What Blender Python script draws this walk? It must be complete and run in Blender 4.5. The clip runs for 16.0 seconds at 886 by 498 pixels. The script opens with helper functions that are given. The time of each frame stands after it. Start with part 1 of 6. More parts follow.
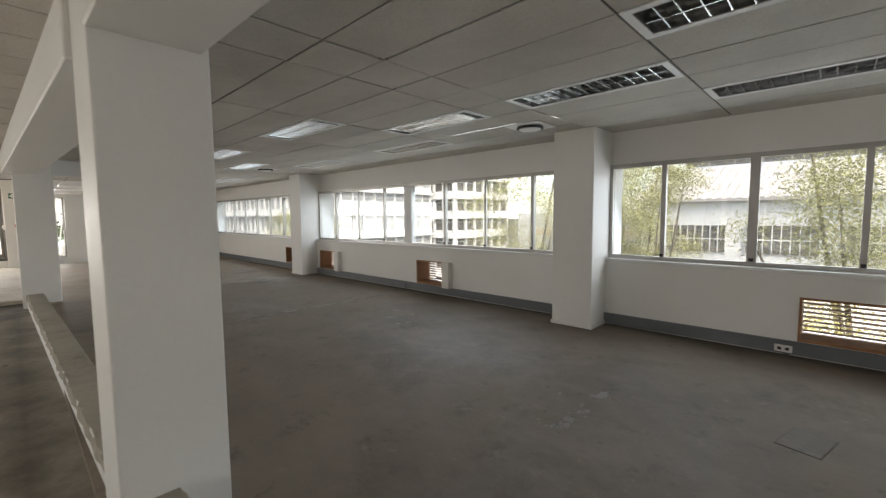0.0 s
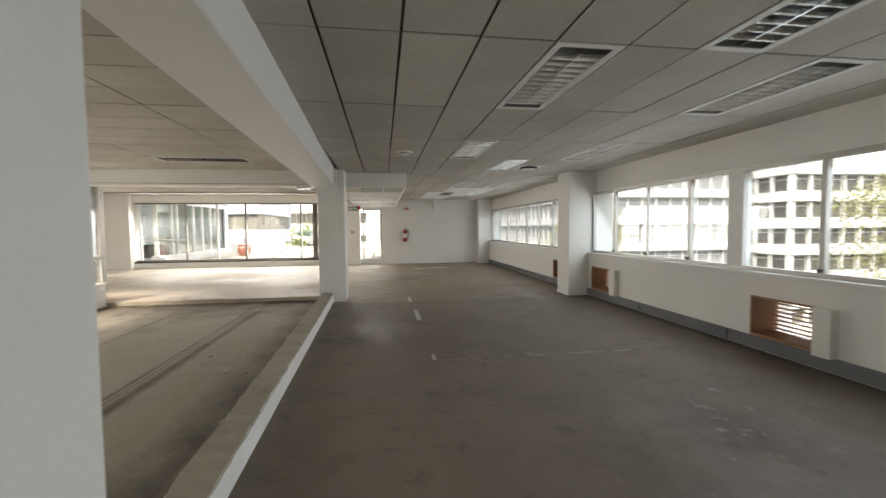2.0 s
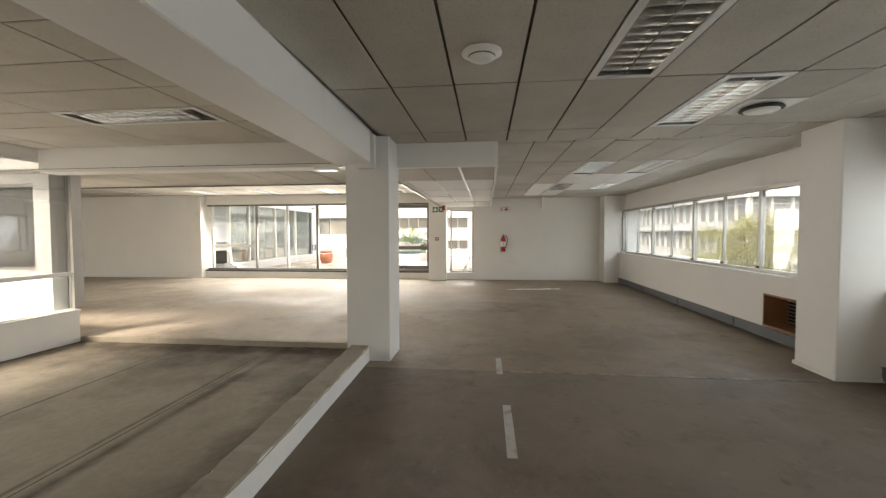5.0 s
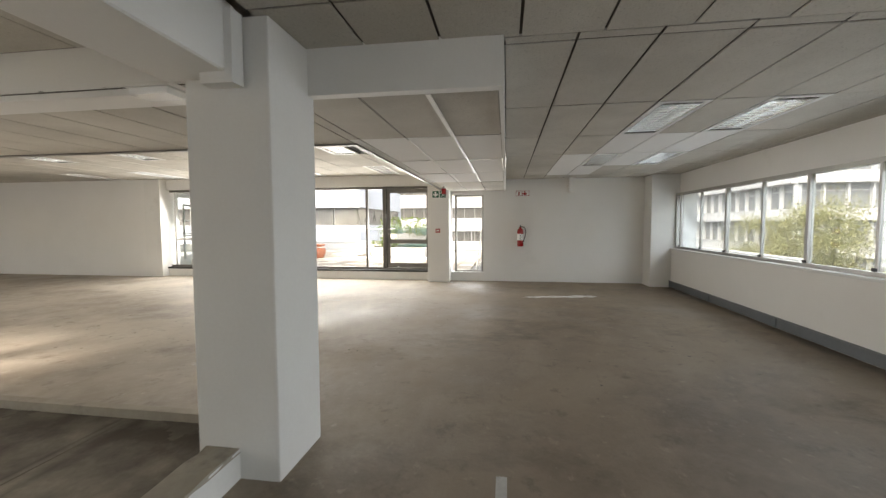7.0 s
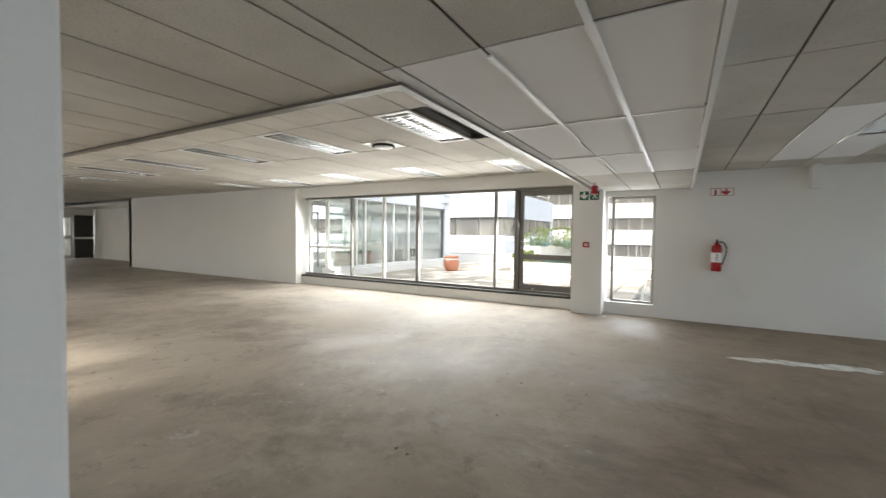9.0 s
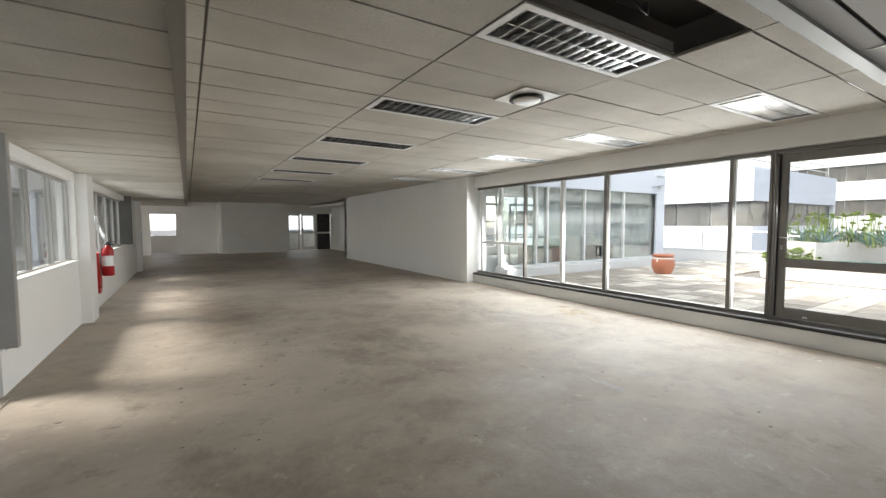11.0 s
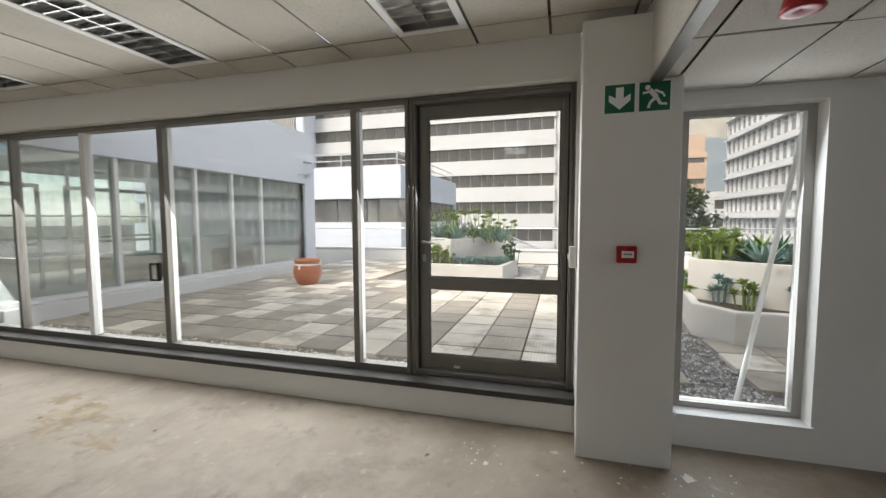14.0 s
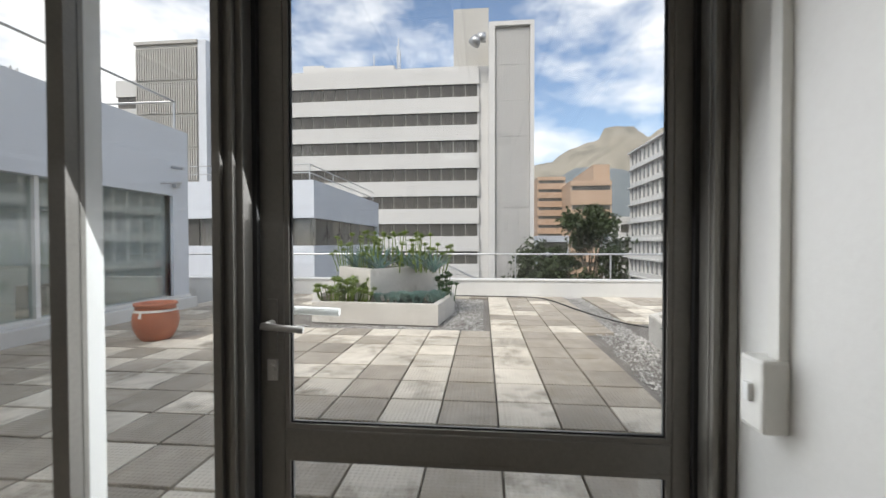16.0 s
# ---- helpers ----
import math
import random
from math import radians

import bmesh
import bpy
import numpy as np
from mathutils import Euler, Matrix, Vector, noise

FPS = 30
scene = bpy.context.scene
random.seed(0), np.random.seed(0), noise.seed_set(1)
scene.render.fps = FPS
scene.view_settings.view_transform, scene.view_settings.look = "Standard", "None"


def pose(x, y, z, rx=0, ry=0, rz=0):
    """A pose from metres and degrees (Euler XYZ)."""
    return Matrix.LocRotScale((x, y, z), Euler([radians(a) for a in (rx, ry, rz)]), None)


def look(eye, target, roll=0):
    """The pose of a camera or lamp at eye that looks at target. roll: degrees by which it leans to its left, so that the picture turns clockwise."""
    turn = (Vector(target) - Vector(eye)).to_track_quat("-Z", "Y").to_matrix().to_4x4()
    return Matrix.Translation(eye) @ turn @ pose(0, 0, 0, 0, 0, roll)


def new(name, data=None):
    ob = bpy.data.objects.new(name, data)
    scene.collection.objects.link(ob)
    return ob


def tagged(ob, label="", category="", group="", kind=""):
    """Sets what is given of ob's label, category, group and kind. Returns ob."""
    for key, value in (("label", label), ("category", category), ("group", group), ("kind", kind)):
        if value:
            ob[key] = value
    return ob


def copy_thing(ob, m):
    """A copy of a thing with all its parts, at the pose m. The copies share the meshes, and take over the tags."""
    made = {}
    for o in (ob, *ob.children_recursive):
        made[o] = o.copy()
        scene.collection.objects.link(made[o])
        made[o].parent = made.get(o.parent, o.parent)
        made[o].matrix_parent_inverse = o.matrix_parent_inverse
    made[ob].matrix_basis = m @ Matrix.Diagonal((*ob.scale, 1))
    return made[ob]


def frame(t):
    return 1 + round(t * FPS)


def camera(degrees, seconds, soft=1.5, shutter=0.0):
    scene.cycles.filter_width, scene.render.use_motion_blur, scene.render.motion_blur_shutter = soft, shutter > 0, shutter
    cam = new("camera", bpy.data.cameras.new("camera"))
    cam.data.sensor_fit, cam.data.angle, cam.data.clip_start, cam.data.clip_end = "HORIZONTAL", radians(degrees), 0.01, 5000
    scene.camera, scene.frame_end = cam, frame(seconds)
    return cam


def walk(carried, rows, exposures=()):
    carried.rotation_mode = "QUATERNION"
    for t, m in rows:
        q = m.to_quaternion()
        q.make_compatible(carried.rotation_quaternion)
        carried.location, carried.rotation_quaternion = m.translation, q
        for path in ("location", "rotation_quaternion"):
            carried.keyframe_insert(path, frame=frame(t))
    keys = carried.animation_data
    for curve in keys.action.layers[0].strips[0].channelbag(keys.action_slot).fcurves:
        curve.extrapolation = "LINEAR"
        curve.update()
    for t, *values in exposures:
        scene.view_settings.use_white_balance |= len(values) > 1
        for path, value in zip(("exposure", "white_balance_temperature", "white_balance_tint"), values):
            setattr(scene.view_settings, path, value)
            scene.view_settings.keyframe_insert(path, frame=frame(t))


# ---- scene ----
cam = camera(94.0, 16.0, soft=1.3, shutter=0.25)
PATH = [
    (0, (0.25, 0.407, 1.412), (-1.131, 1.844, 1.253), -0.5),
    (0.5, (-0.107, 0.795, 1.389), (-1.553, 2.171, 1.257), -0.6),
    (1, (-0.53, 1.187, 1.392), (-2.198, 2.285, 1.287), -0.2),
    (1.5, (-0.987, 1.403, 1.393), (-2.867, 2.078, 1.303), -0.3),
    (2, (-1.489, 1.637, 1.367), (-3.466, 1.923, 1.265), -0.5),
    (2.5, (-2.077, 1.772, 1.378), (-4.073, 1.794, 1.251), -1.3),
    (3, (-2.648, 1.876, 1.364), (-4.642, 1.831, 1.225), -1.1),
    (3.5, (-3.235, 1.94, 1.398), (-5.227, 1.802, 1.277), -0.9),
    (4, (-3.83, 1.954, 1.361), (-5.822, 1.84, 1.231), -0.4),
    (4.5, (-4.429, 1.997, 1.404), (-6.417, 1.807, 1.306), -0.3),
    (4.6, (-4.543, 1.989, 1.406), (-6.533, 1.811, 1.297), -0.3),
    (4.7, (-4.654, 1.982, 1.406), (-6.643, 1.8, 1.31), -0.3),
    (6.8, (-7.162, 2.161, 1.392), (-9.131, 1.828, 1.278), -0.0),
    (7, (-7.397, 2.138, 1.395), (-9.37, 1.836, 1.275), -0.2),
    (7.5, (-7.97, 2.153, 1.415), (-9.916, 1.706, 1.308), -0.4),
    (8, (-8.497, 2.1, 1.387), (-10.426, 1.579, 1.303), -0.4),
    (8.5, (-9.068, 2.092, 1.405), (-10.924, 1.351, 1.331), 0.2),
    (9, (-9.567, 1.978, 1.393), (-11.299, 0.98, 1.322), 0.7),
    (9.5, (-10.078, 1.861, 1.416), (-11.548, 0.509, 1.324), 1.3),
    (9.7, (-10.268, 1.799, 1.435), (-11.611, 0.321, 1.338), 0.7),
    (11.8, (-12.267, 0.924, 1.436), (-13.3, -0.785, 1.319), -0.2),
    (12, (-12.518, 0.833, 1.452), (-13.653, -0.809, 1.327), -0.3),
    (12.5, (-13.064, 0.678, 1.427), (-14.562, -0.639, 1.289), -0.1),
    (13, (-13.646, 0.506, 1.421), (-15.389, -0.463, 1.27), -0.3),
    (13.5, (-14.136, 0.337, 1.441), (-15.974, -0.441, 1.31), -0.2),
    (14, (-14.676, 0.167, 1.436), (-16.593, -0.388, 1.297), -0.2),
    (14.5, (-15.218, 0.045, 1.489), (-17.157, -0.43, 1.368), -1.1),
    (15, (-15.695, -0.115, 1.496), (-17.654, -0.501, 1.382), -1.7),
    (15.5, (-16.228, -0.178, 1.529), (-18.197, -0.516, 1.439), -1.8),
    (16, (-16.647, -0.301, 1.484), (-18.637, -0.495, 1.451), -0.1),
]
EXPOSURE = [(0.0, 2.6, 7500, 14), (2.0, 2.65, 7700, 13), (3.5, 2.62, 8000, 14), (4.5, 2.6, 8100, 14), (7.0, 2.55, 7500, 13), (8.6, 2.48, 7100, 12), (9.6, 2.42, 6900, 11), (11.8, 1.88, 6700, 11), (13.0, 1.55, 6600, 11), (14.5, 1.3, 7100, 13), (15.2, 1.16, 7000, 13), (16.0, 0.82, 6700, 12)]
walk(cam, [(t, look(eye, target, roll)) for t, eye, target, roll in PATH], EXPOSURE)

# ---- light: broken cloud, soft high sun ----
SUN_EL, SUN_DIR = radians(47), Vector((0.87, -0.49, 0.0)).normalized()
world = bpy.data.worlds.new("sky")
scene.world = world
world.use_nodes = True
wt = world.node_tree
sky = wt.nodes.new("ShaderNodeTexSky")
sky.sky_type, sky.sun_disc = "NISHITA", False
sky.sun_elevation, sky.sun_rotation = SUN_EL, math.atan2(SUN_DIR.x, SUN_DIR.y)
sky.air_density, sky.dust_density, sky.ozone_density = 1.0, 1.5, 1.5
wc, wm, wn, wr, wx = (wt.nodes.new("ShaderNode" + k) for k in ("TexCoord", "Mapping", "TexNoise", "MapRange", "Mix"))
wm.inputs["Scale"].default_value = (1.0, 1.0, 2.2)
wm.inputs["Location"].default_value = (0.3, 0.55, 0.1)
wn.inputs["Scale"].default_value, wn.inputs["Detail"].default_value, wn.inputs["Roughness"].default_value = 2.1, 8, 0.58
wr.inputs["From Min"].default_value, wr.inputs["From Max"].default_value = 0.43, 0.58
wx.data_type = "RGBA"
wx.inputs["B"].default_value = (6.6, 6.75, 7.0, 1)
for a, b in ((wc.outputs["Generated"], wm.inputs[0]), (wm.outputs[0], wn.inputs["Vector"]), (wn.outputs["Fac"], wr.inputs["Value"]), (wr.outputs[0], wx.inputs["Factor"]), (sky.outputs[0], wx.inputs["A"]), (wx.outputs["Result"], wt.nodes["Background"].inputs[0])):
    wt.links.new(a, b)
wt.nodes["Background"].inputs[1].default_value = 0.125
sun_data = bpy.data.lights.new("sun", "SUN")
sun_data.energy, sun_data.angle, sun_data.color = 1.65, radians(22), (1.0, 0.96, 0.9)
scene.cycles.max_bounces, scene.cycles.diffuse_bounces = 14, 8
# area lamps added in the window openings to boost the sky: (place, target, width, height, watts, tint)
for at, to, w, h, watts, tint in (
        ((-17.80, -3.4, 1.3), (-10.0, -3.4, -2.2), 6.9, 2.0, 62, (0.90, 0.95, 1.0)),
        ((-17.76, 1.23, 1.2), (-10.0, 1.6, -1.0), 0.6, 1.8, 4.5, (0.80, 0.89, 1.0)),
        ((-13.4, 6.12, 1.44), (-13.4, 0.0, -2.6), 7.0, 1.1, 16, (0.70, 0.83, 1.0)),
        ((-5.8, 6.12, 1.44), (-5.8, 0.0, -2.6), 6.6, 1.1, 15, (0.70, 0.83, 1.0)),
        ((0.8, 6.12, 1.44), (0.8, 0.0, -2.6), 5.2, 1.1, 14, (0.70, 0.83, 1.0)),
        ((-3.3, -3.7, 1.35), (-3.3, 2.0, 0.9), 13.0, 1.8, 13, (0.95, 0.97, 1.0)),
        ((-9.83, -8.3, 1.5), (-16.0, -7.3, -1.0), 8.4, 1.1, 12, (0.90, 0.95, 1.0)),
        ((-4.05, -20.0, 1.5), (-10.0, -20.0, 1.0), 9.0, 1.1, 30, (0.90, 0.95, 1.0)),
        ((-17.3, -25.55, 1.5), (-17.3, -20.0, 1.0), 1.9, 1.1, 7, (0.90, 0.95, 1.0))):
    sky_data = bpy.data.lights.new("sky_fill", "AREA")
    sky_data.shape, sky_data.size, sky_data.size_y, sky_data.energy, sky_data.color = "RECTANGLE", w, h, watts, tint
    sky_lamp = new("sky_fill", sky_data)
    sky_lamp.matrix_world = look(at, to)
sun = new("sun", sun_data)
sun.matrix_world = look((0, 0, 60), Vector((0, 0, 60)) - Vector((SUN_DIR.x * math.cos(SUN_EL), SUN_DIR.y * math.cos(SUN_EL), math.sin(SUN_EL))))


# ---- materials ----
def nodes_of(name):
    m = bpy.data.materials.new(name)
    m.use_nodes = True
    t = m.node_tree
    return m, t, t.nodes["Principled BSDF"]


def surface(name, a, b, rough=0.7, fine=40.0, coarse=1.5, bump=0.15, metal=0.0, stain=None, stain_at=0.62, stain_scale=0.8, island=0.0, obj=0.0, spec=0.4, dist=0.01):
    """Two colours mixed by coarse and fine noise, optional stains, bump, and a random shade per piece."""
    m, t, p = nodes_of(name)
    N, L = t.nodes.new, t.links.new
    tc = N("ShaderNodeTexCoord")
    src = tc.outputs["Object"]
    if obj:
        g = N("ShaderNodeNewGeometry")
        src = g.outputs["Position"]
    n1, n2 = N("ShaderNodeTexNoise"), N("ShaderNodeTexNoise")
    for n, s, d in ((n1, coarse, 6), (n2, fine, 4)):
        n.inputs["Scale"].default_value, n.inputs["Detail"].default_value = s, d
        n.inputs["Roughness"].default_value = 0.6
        L(src, n.inputs["Vector"])
    mx = N("ShaderNodeMix")
    mx.data_type = "RGBA"
    mx.inputs["A"].default_value, mx.inputs["B"].default_value = (*a, 1), (*b, 1)
    add = N("ShaderNodeMath")
    add.operation = "MULTIPLY_ADD"
    add.inputs[1].default_value = 0.45
    L(n2.outputs["Fac"], add.inputs[0])
    sub = N("ShaderNodeMapRange")
    sub.inputs["From Min"].default_value, sub.inputs["From Max"].default_value = 0.42, 0.98
    sc = N("ShaderNodeMath")
    sc.operation = "MULTIPLY"
    sc.inputs[1].default_value = 0.95
    L(n1.outputs["Fac"], sc.inputs[0])
    L(sc.outputs[0], add.inputs[2])
    L(add.outputs[0], sub.inputs["Value"])
    L(sub.outputs[0], mx.inputs["Factor"])
    col = mx.outputs["Result"]
    if stain:
        n3 = N("ShaderNodeTexNoise")
        n3.inputs["Scale"].default_value, n3.inputs["Detail"].default_value = stain_scale, 9
        n3.inputs["Roughness"].default_value = 0.68
        L(src, n3.inputs["Vector"])
        r3 = N("ShaderNodeMapRange")
        r3.inputs["From Min"].default_value, r3.inputs["From Max"].default_value = stain_at - 0.1, stain_at + 0.08
        L(n3.outputs["Fac"], r3.inputs["Value"])
        m3 = N("ShaderNodeMix")
        m3.data_type = "RGBA"
        m3.inputs["B"].default_value = (*stain, 1)
        L(r3.outputs[0], m3.inputs["Factor"])
        L(col, m3.inputs["A"])
        col = m3.outputs["Result"]
    if island or obj:
        if obj:
            rn = N("ShaderNodeObjectInfo").outputs["Random"]
        else:
            rn = N("ShaderNodeNewGeometry").outputs["Random Per Island"]
        amp = island or obj
        mr = N("ShaderNodeMapRange")
        mr.inputs["To Min"].default_value, mr.inputs["To Max"].default_value = 1 - amp, 1 + amp
        L(rn, mr.inputs["Value"])
        mu = N("ShaderNodeVectorMath")
        mu.operation = "SCALE"
        L(col, mu.inputs[0])
        L(mr.outputs[0], mu.inputs["Scale"])
        col = mu.outputs[0]
    L(col, p.inputs["Base Color"])
    rr = N("ShaderNodeMapRange")
    rr.inputs["To Min"].default_value, rr.inputs["To Max"].default_value = max(0.02, rough - 0.12), min(1.0, rough + 0.1)
    L(n1.outputs["Fac"], rr.inputs["Value"])
    L(rr.outputs[0], p.inputs["Roughness"])
    p.inputs["Metallic"].default_value = metal
    p.inputs["Specular IOR Level"].default_value = spec
    if bump:
        bp = N("ShaderNodeBump")
        bp.inputs["Strength"].default_value, bp.inputs["Distance"].default_value = bump, dist
        L(n2.outputs["Fac"], bp.inputs["Height"])
        L(bp.outputs[0], p.inputs["Normal"])
    return m


def glass_material(name, tint, gloss_rough=0.02, ior=1.45, veil=0.0):
    m, t, p = nodes_of(name)
    N, L = t.nodes.new, t.links.new
    t.nodes.remove(p)
    tr, gl, fr, mx = N("ShaderNodeBsdfTransparent"), N("ShaderNodeBsdfGlossy"), N("ShaderNodeLayerWeight"), N("ShaderNodeMixShader")
    tr.inputs[0].default_value, gl.inputs["Roughness"].default_value = (*tint, 1), gloss_rough
    fr.inputs["Blend"].default_value = 0.5
    pw, sc = N("ShaderNodeMath"), N("ShaderNodeMath")
    pw.operation, pw.inputs[1].default_value = "POWER", 4.0
    sc.operation, sc.inputs[1].default_value, sc.inputs[2].default_value = "MULTIPLY_ADD", 0.9, ((ior - 1) / (ior + 1)) ** 2 * 1.8
    L(fr.outputs["Facing"], pw.inputs[0])
    L(pw.outputs[0], sc.inputs[0])
    L(sc.outputs[0], mx.inputs[0])
    L(tr.outputs[0], mx.inputs[1])
    L(gl.outputs[0], mx.inputs[2])
    last = mx
    if veil:
        df, m2, nz, mr = N("ShaderNodeBsdfDiffuse"), N("ShaderNodeMixShader"), N("ShaderNodeTexNoise"), N("ShaderNodeMapRange")
        df.inputs[0].default_value = (0.7, 0.68, 0.62, 1)
        nz.inputs["Scale"].default_value, nz.inputs["Detail"].default_value = 2.5, 8
        mr.inputs["To Min"].default_value, mr.inputs["To Max"].default_value = 0.0, veil * 2
        L(nz.outputs["Fac"], mr.inputs["Value"])
        L(mr.outputs[0], m2.inputs[0])
        L(mx.outputs[0], m2.inputs[1])
        L(df.outputs[0], m2.inputs[2])
        last = m2
    L(last.outputs[0], t.nodes["Material Output"].inputs[0])
    return m


def floor_material(name, tone=(1, 1, 1), dark=0.75, brown=None):
    """Screed: cloudy stains at room scale, drawn-out trowel streaks, scuffs, fine grit and bump."""
    m, t, p = nodes_of(name)
    N, L = t.nodes.new, t.links.new
    tc = N("ShaderNodeTexCoord")

    def field(scale, detail, rough, stretch=(1, 1, 1), lo=0.35, hi=0.65, twist=0.0, warp=0.0):
        mp, nz, mr = N("ShaderNodeMapping"), N("ShaderNodeTexNoise"), N("ShaderNodeMapRange")
        mp.inputs["Scale"].default_value, mp.inputs["Rotation"].default_value = stretch, (0, 0, twist)
        nz.inputs["Scale"].default_value, nz.inputs["Detail"].default_value, nz.inputs["Roughness"].default_value = scale, detail, rough
        nz.inputs["Distortion"].default_value = warp
        mr.inputs["From Min"].default_value, mr.inputs["From Max"].default_value = lo, hi
        L(tc.outputs["Object"], mp.inputs[0])
        L(mp.outputs[0], nz.inputs["Vector"])
        L(nz.outputs["Fac"], mr.inputs["Value"])
        return mr.outputs[0]

    def blend(fac, a, b, amount=1.0, mode="MIX"):
        mx = N("ShaderNodeMix")
        mx.data_type, mx.blend_type = "RGBA", mode
        if amount != 1.0:
            mu = N("ShaderNodeMath")
            mu.operation, mu.inputs[1].default_value = "MULTIPLY", amount
            L(fac, mu.inputs[0])
            fac = mu.outputs[0]
        L(fac, mx.inputs["Factor"])
        for sock, v in ((mx.inputs["A"], a), (mx.inputs["B"], b)):
            if isinstance(v, tuple):
                sock.default_value = (*v, 1)
            else:
                L(v, sock)
        return mx.outputs["Result"]

    cloud = field(0.4, 6, 0.6, lo=0.38, hi=0.62, warp=0.2)
    col = blend(cloud, (0.215, 0.183, 0.152), (0.40, 0.365, 0.32))
    col = blend(field(1.1, 9, 0.68, (0.7, 1.2, 1), 0.46, 0.70, 0.35, 0.4), col, (0.50, 0.465, 0.415), 0.5)
    col = blend(field(2.3, 10, 0.74, lo=0.44, hi=0.66, twist=0.9), col, (0.46, 0.43, 0.39), 0.4)
    col = blend(field(0.75, 10, 0.74, (1.1, 0.8, 1), 0.53, 0.74, -0.5, 0.25), col, (0.125, 0.105, 0.086), dark)
    col = blend(field(7.5, 6, 0.7, lo=0.60, hi=0.70), col, (0.55, 0.52, 0.475), 0.55)
    col = blend(field(3.6, 9, 0.75, lo=0.56, hi=0.70), col, (0.13, 0.11, 0.092), 0.7)
    col = blend(field(42, 3, 0.6, lo=0.3, hi=0.7), col, (0.33, 0.30, 0.26), 0.22)
    # darker brown towards higher y, with a noisy edge
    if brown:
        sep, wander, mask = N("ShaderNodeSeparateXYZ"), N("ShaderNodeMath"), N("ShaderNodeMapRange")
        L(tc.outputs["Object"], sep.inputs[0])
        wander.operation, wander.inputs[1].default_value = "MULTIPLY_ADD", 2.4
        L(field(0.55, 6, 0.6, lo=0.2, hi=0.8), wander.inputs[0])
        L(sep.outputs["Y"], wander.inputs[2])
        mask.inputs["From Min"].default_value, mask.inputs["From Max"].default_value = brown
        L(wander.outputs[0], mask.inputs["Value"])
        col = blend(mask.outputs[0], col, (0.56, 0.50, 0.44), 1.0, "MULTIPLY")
    tn = N("ShaderNodeVectorMath")
    tn.operation, tn.inputs[1].default_value = "MULTIPLY", tone
    L(col, tn.inputs[0])
    L(tn.outputs[0], p.inputs["Base Color"])
    mr = N("ShaderNodeMapRange")
    mr.inputs["To Min"].default_value, mr.inputs["To Max"].default_value = 0.5, 0.82
    L(cloud, mr.inputs["Value"])
    L(mr.outputs[0], p.inputs["Roughness"])
    p.inputs["Specular IOR Level"].default_value = 0.4
    bp = N("ShaderNodeBump")
    bp.inputs["Strength"].default_value, bp.inputs["Distance"].default_value = 0.3, 0.006
    L(field(30, 6, 0.65, lo=0.2, hi=0.8), bp.inputs["Height"])
    L(bp.outputs[0], p.inputs["Normal"])
    return m


M_WALL = surface("white_wall_paint", (0.74, 0.73, 0.70), (0.80, 0.79, 0.765), 0.6, 60, 0.9, 0.06, stain=(0.66, 0.65, 0.61), stain_at=0.72, stain_scale=0.7)
M_COLUMN = surface("column_paint", (0.72, 0.71, 0.68), (0.79, 0.785, 0.76), 0.55, 50, 1.1, 0.08, stain=(0.60, 0.58, 0.54), stain_at=0.74, stain_scale=1.2)
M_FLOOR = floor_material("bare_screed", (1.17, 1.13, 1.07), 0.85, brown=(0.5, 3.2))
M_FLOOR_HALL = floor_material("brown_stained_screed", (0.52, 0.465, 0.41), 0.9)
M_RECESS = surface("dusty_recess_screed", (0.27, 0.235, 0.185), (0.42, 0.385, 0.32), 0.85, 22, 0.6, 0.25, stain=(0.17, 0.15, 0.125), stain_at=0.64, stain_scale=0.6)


def add_dark_bands(m, bands, axis="Y"):
    """Fuzzy dark bands mixed into a floor's colour: (centre, half width, strength) across one axis."""
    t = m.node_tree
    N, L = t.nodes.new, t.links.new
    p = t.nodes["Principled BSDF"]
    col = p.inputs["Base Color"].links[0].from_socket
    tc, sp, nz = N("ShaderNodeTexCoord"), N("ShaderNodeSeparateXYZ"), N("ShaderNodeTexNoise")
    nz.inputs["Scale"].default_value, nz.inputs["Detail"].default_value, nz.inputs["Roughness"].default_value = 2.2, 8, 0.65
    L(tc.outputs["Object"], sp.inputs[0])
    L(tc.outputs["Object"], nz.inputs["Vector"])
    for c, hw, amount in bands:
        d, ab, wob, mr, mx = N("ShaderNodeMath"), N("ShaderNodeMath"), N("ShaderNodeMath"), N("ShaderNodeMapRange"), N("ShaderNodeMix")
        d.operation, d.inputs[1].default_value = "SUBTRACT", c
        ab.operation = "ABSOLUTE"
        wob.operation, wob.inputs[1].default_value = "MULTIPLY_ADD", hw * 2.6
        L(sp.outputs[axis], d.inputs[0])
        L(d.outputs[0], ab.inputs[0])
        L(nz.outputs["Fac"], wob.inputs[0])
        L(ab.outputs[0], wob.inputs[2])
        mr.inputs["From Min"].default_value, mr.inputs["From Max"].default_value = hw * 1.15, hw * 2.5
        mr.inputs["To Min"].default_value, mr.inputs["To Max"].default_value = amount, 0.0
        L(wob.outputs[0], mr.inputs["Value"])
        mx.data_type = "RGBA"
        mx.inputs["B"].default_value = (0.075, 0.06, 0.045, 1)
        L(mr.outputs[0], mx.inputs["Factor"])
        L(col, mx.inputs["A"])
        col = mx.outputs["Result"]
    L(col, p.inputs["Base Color"])


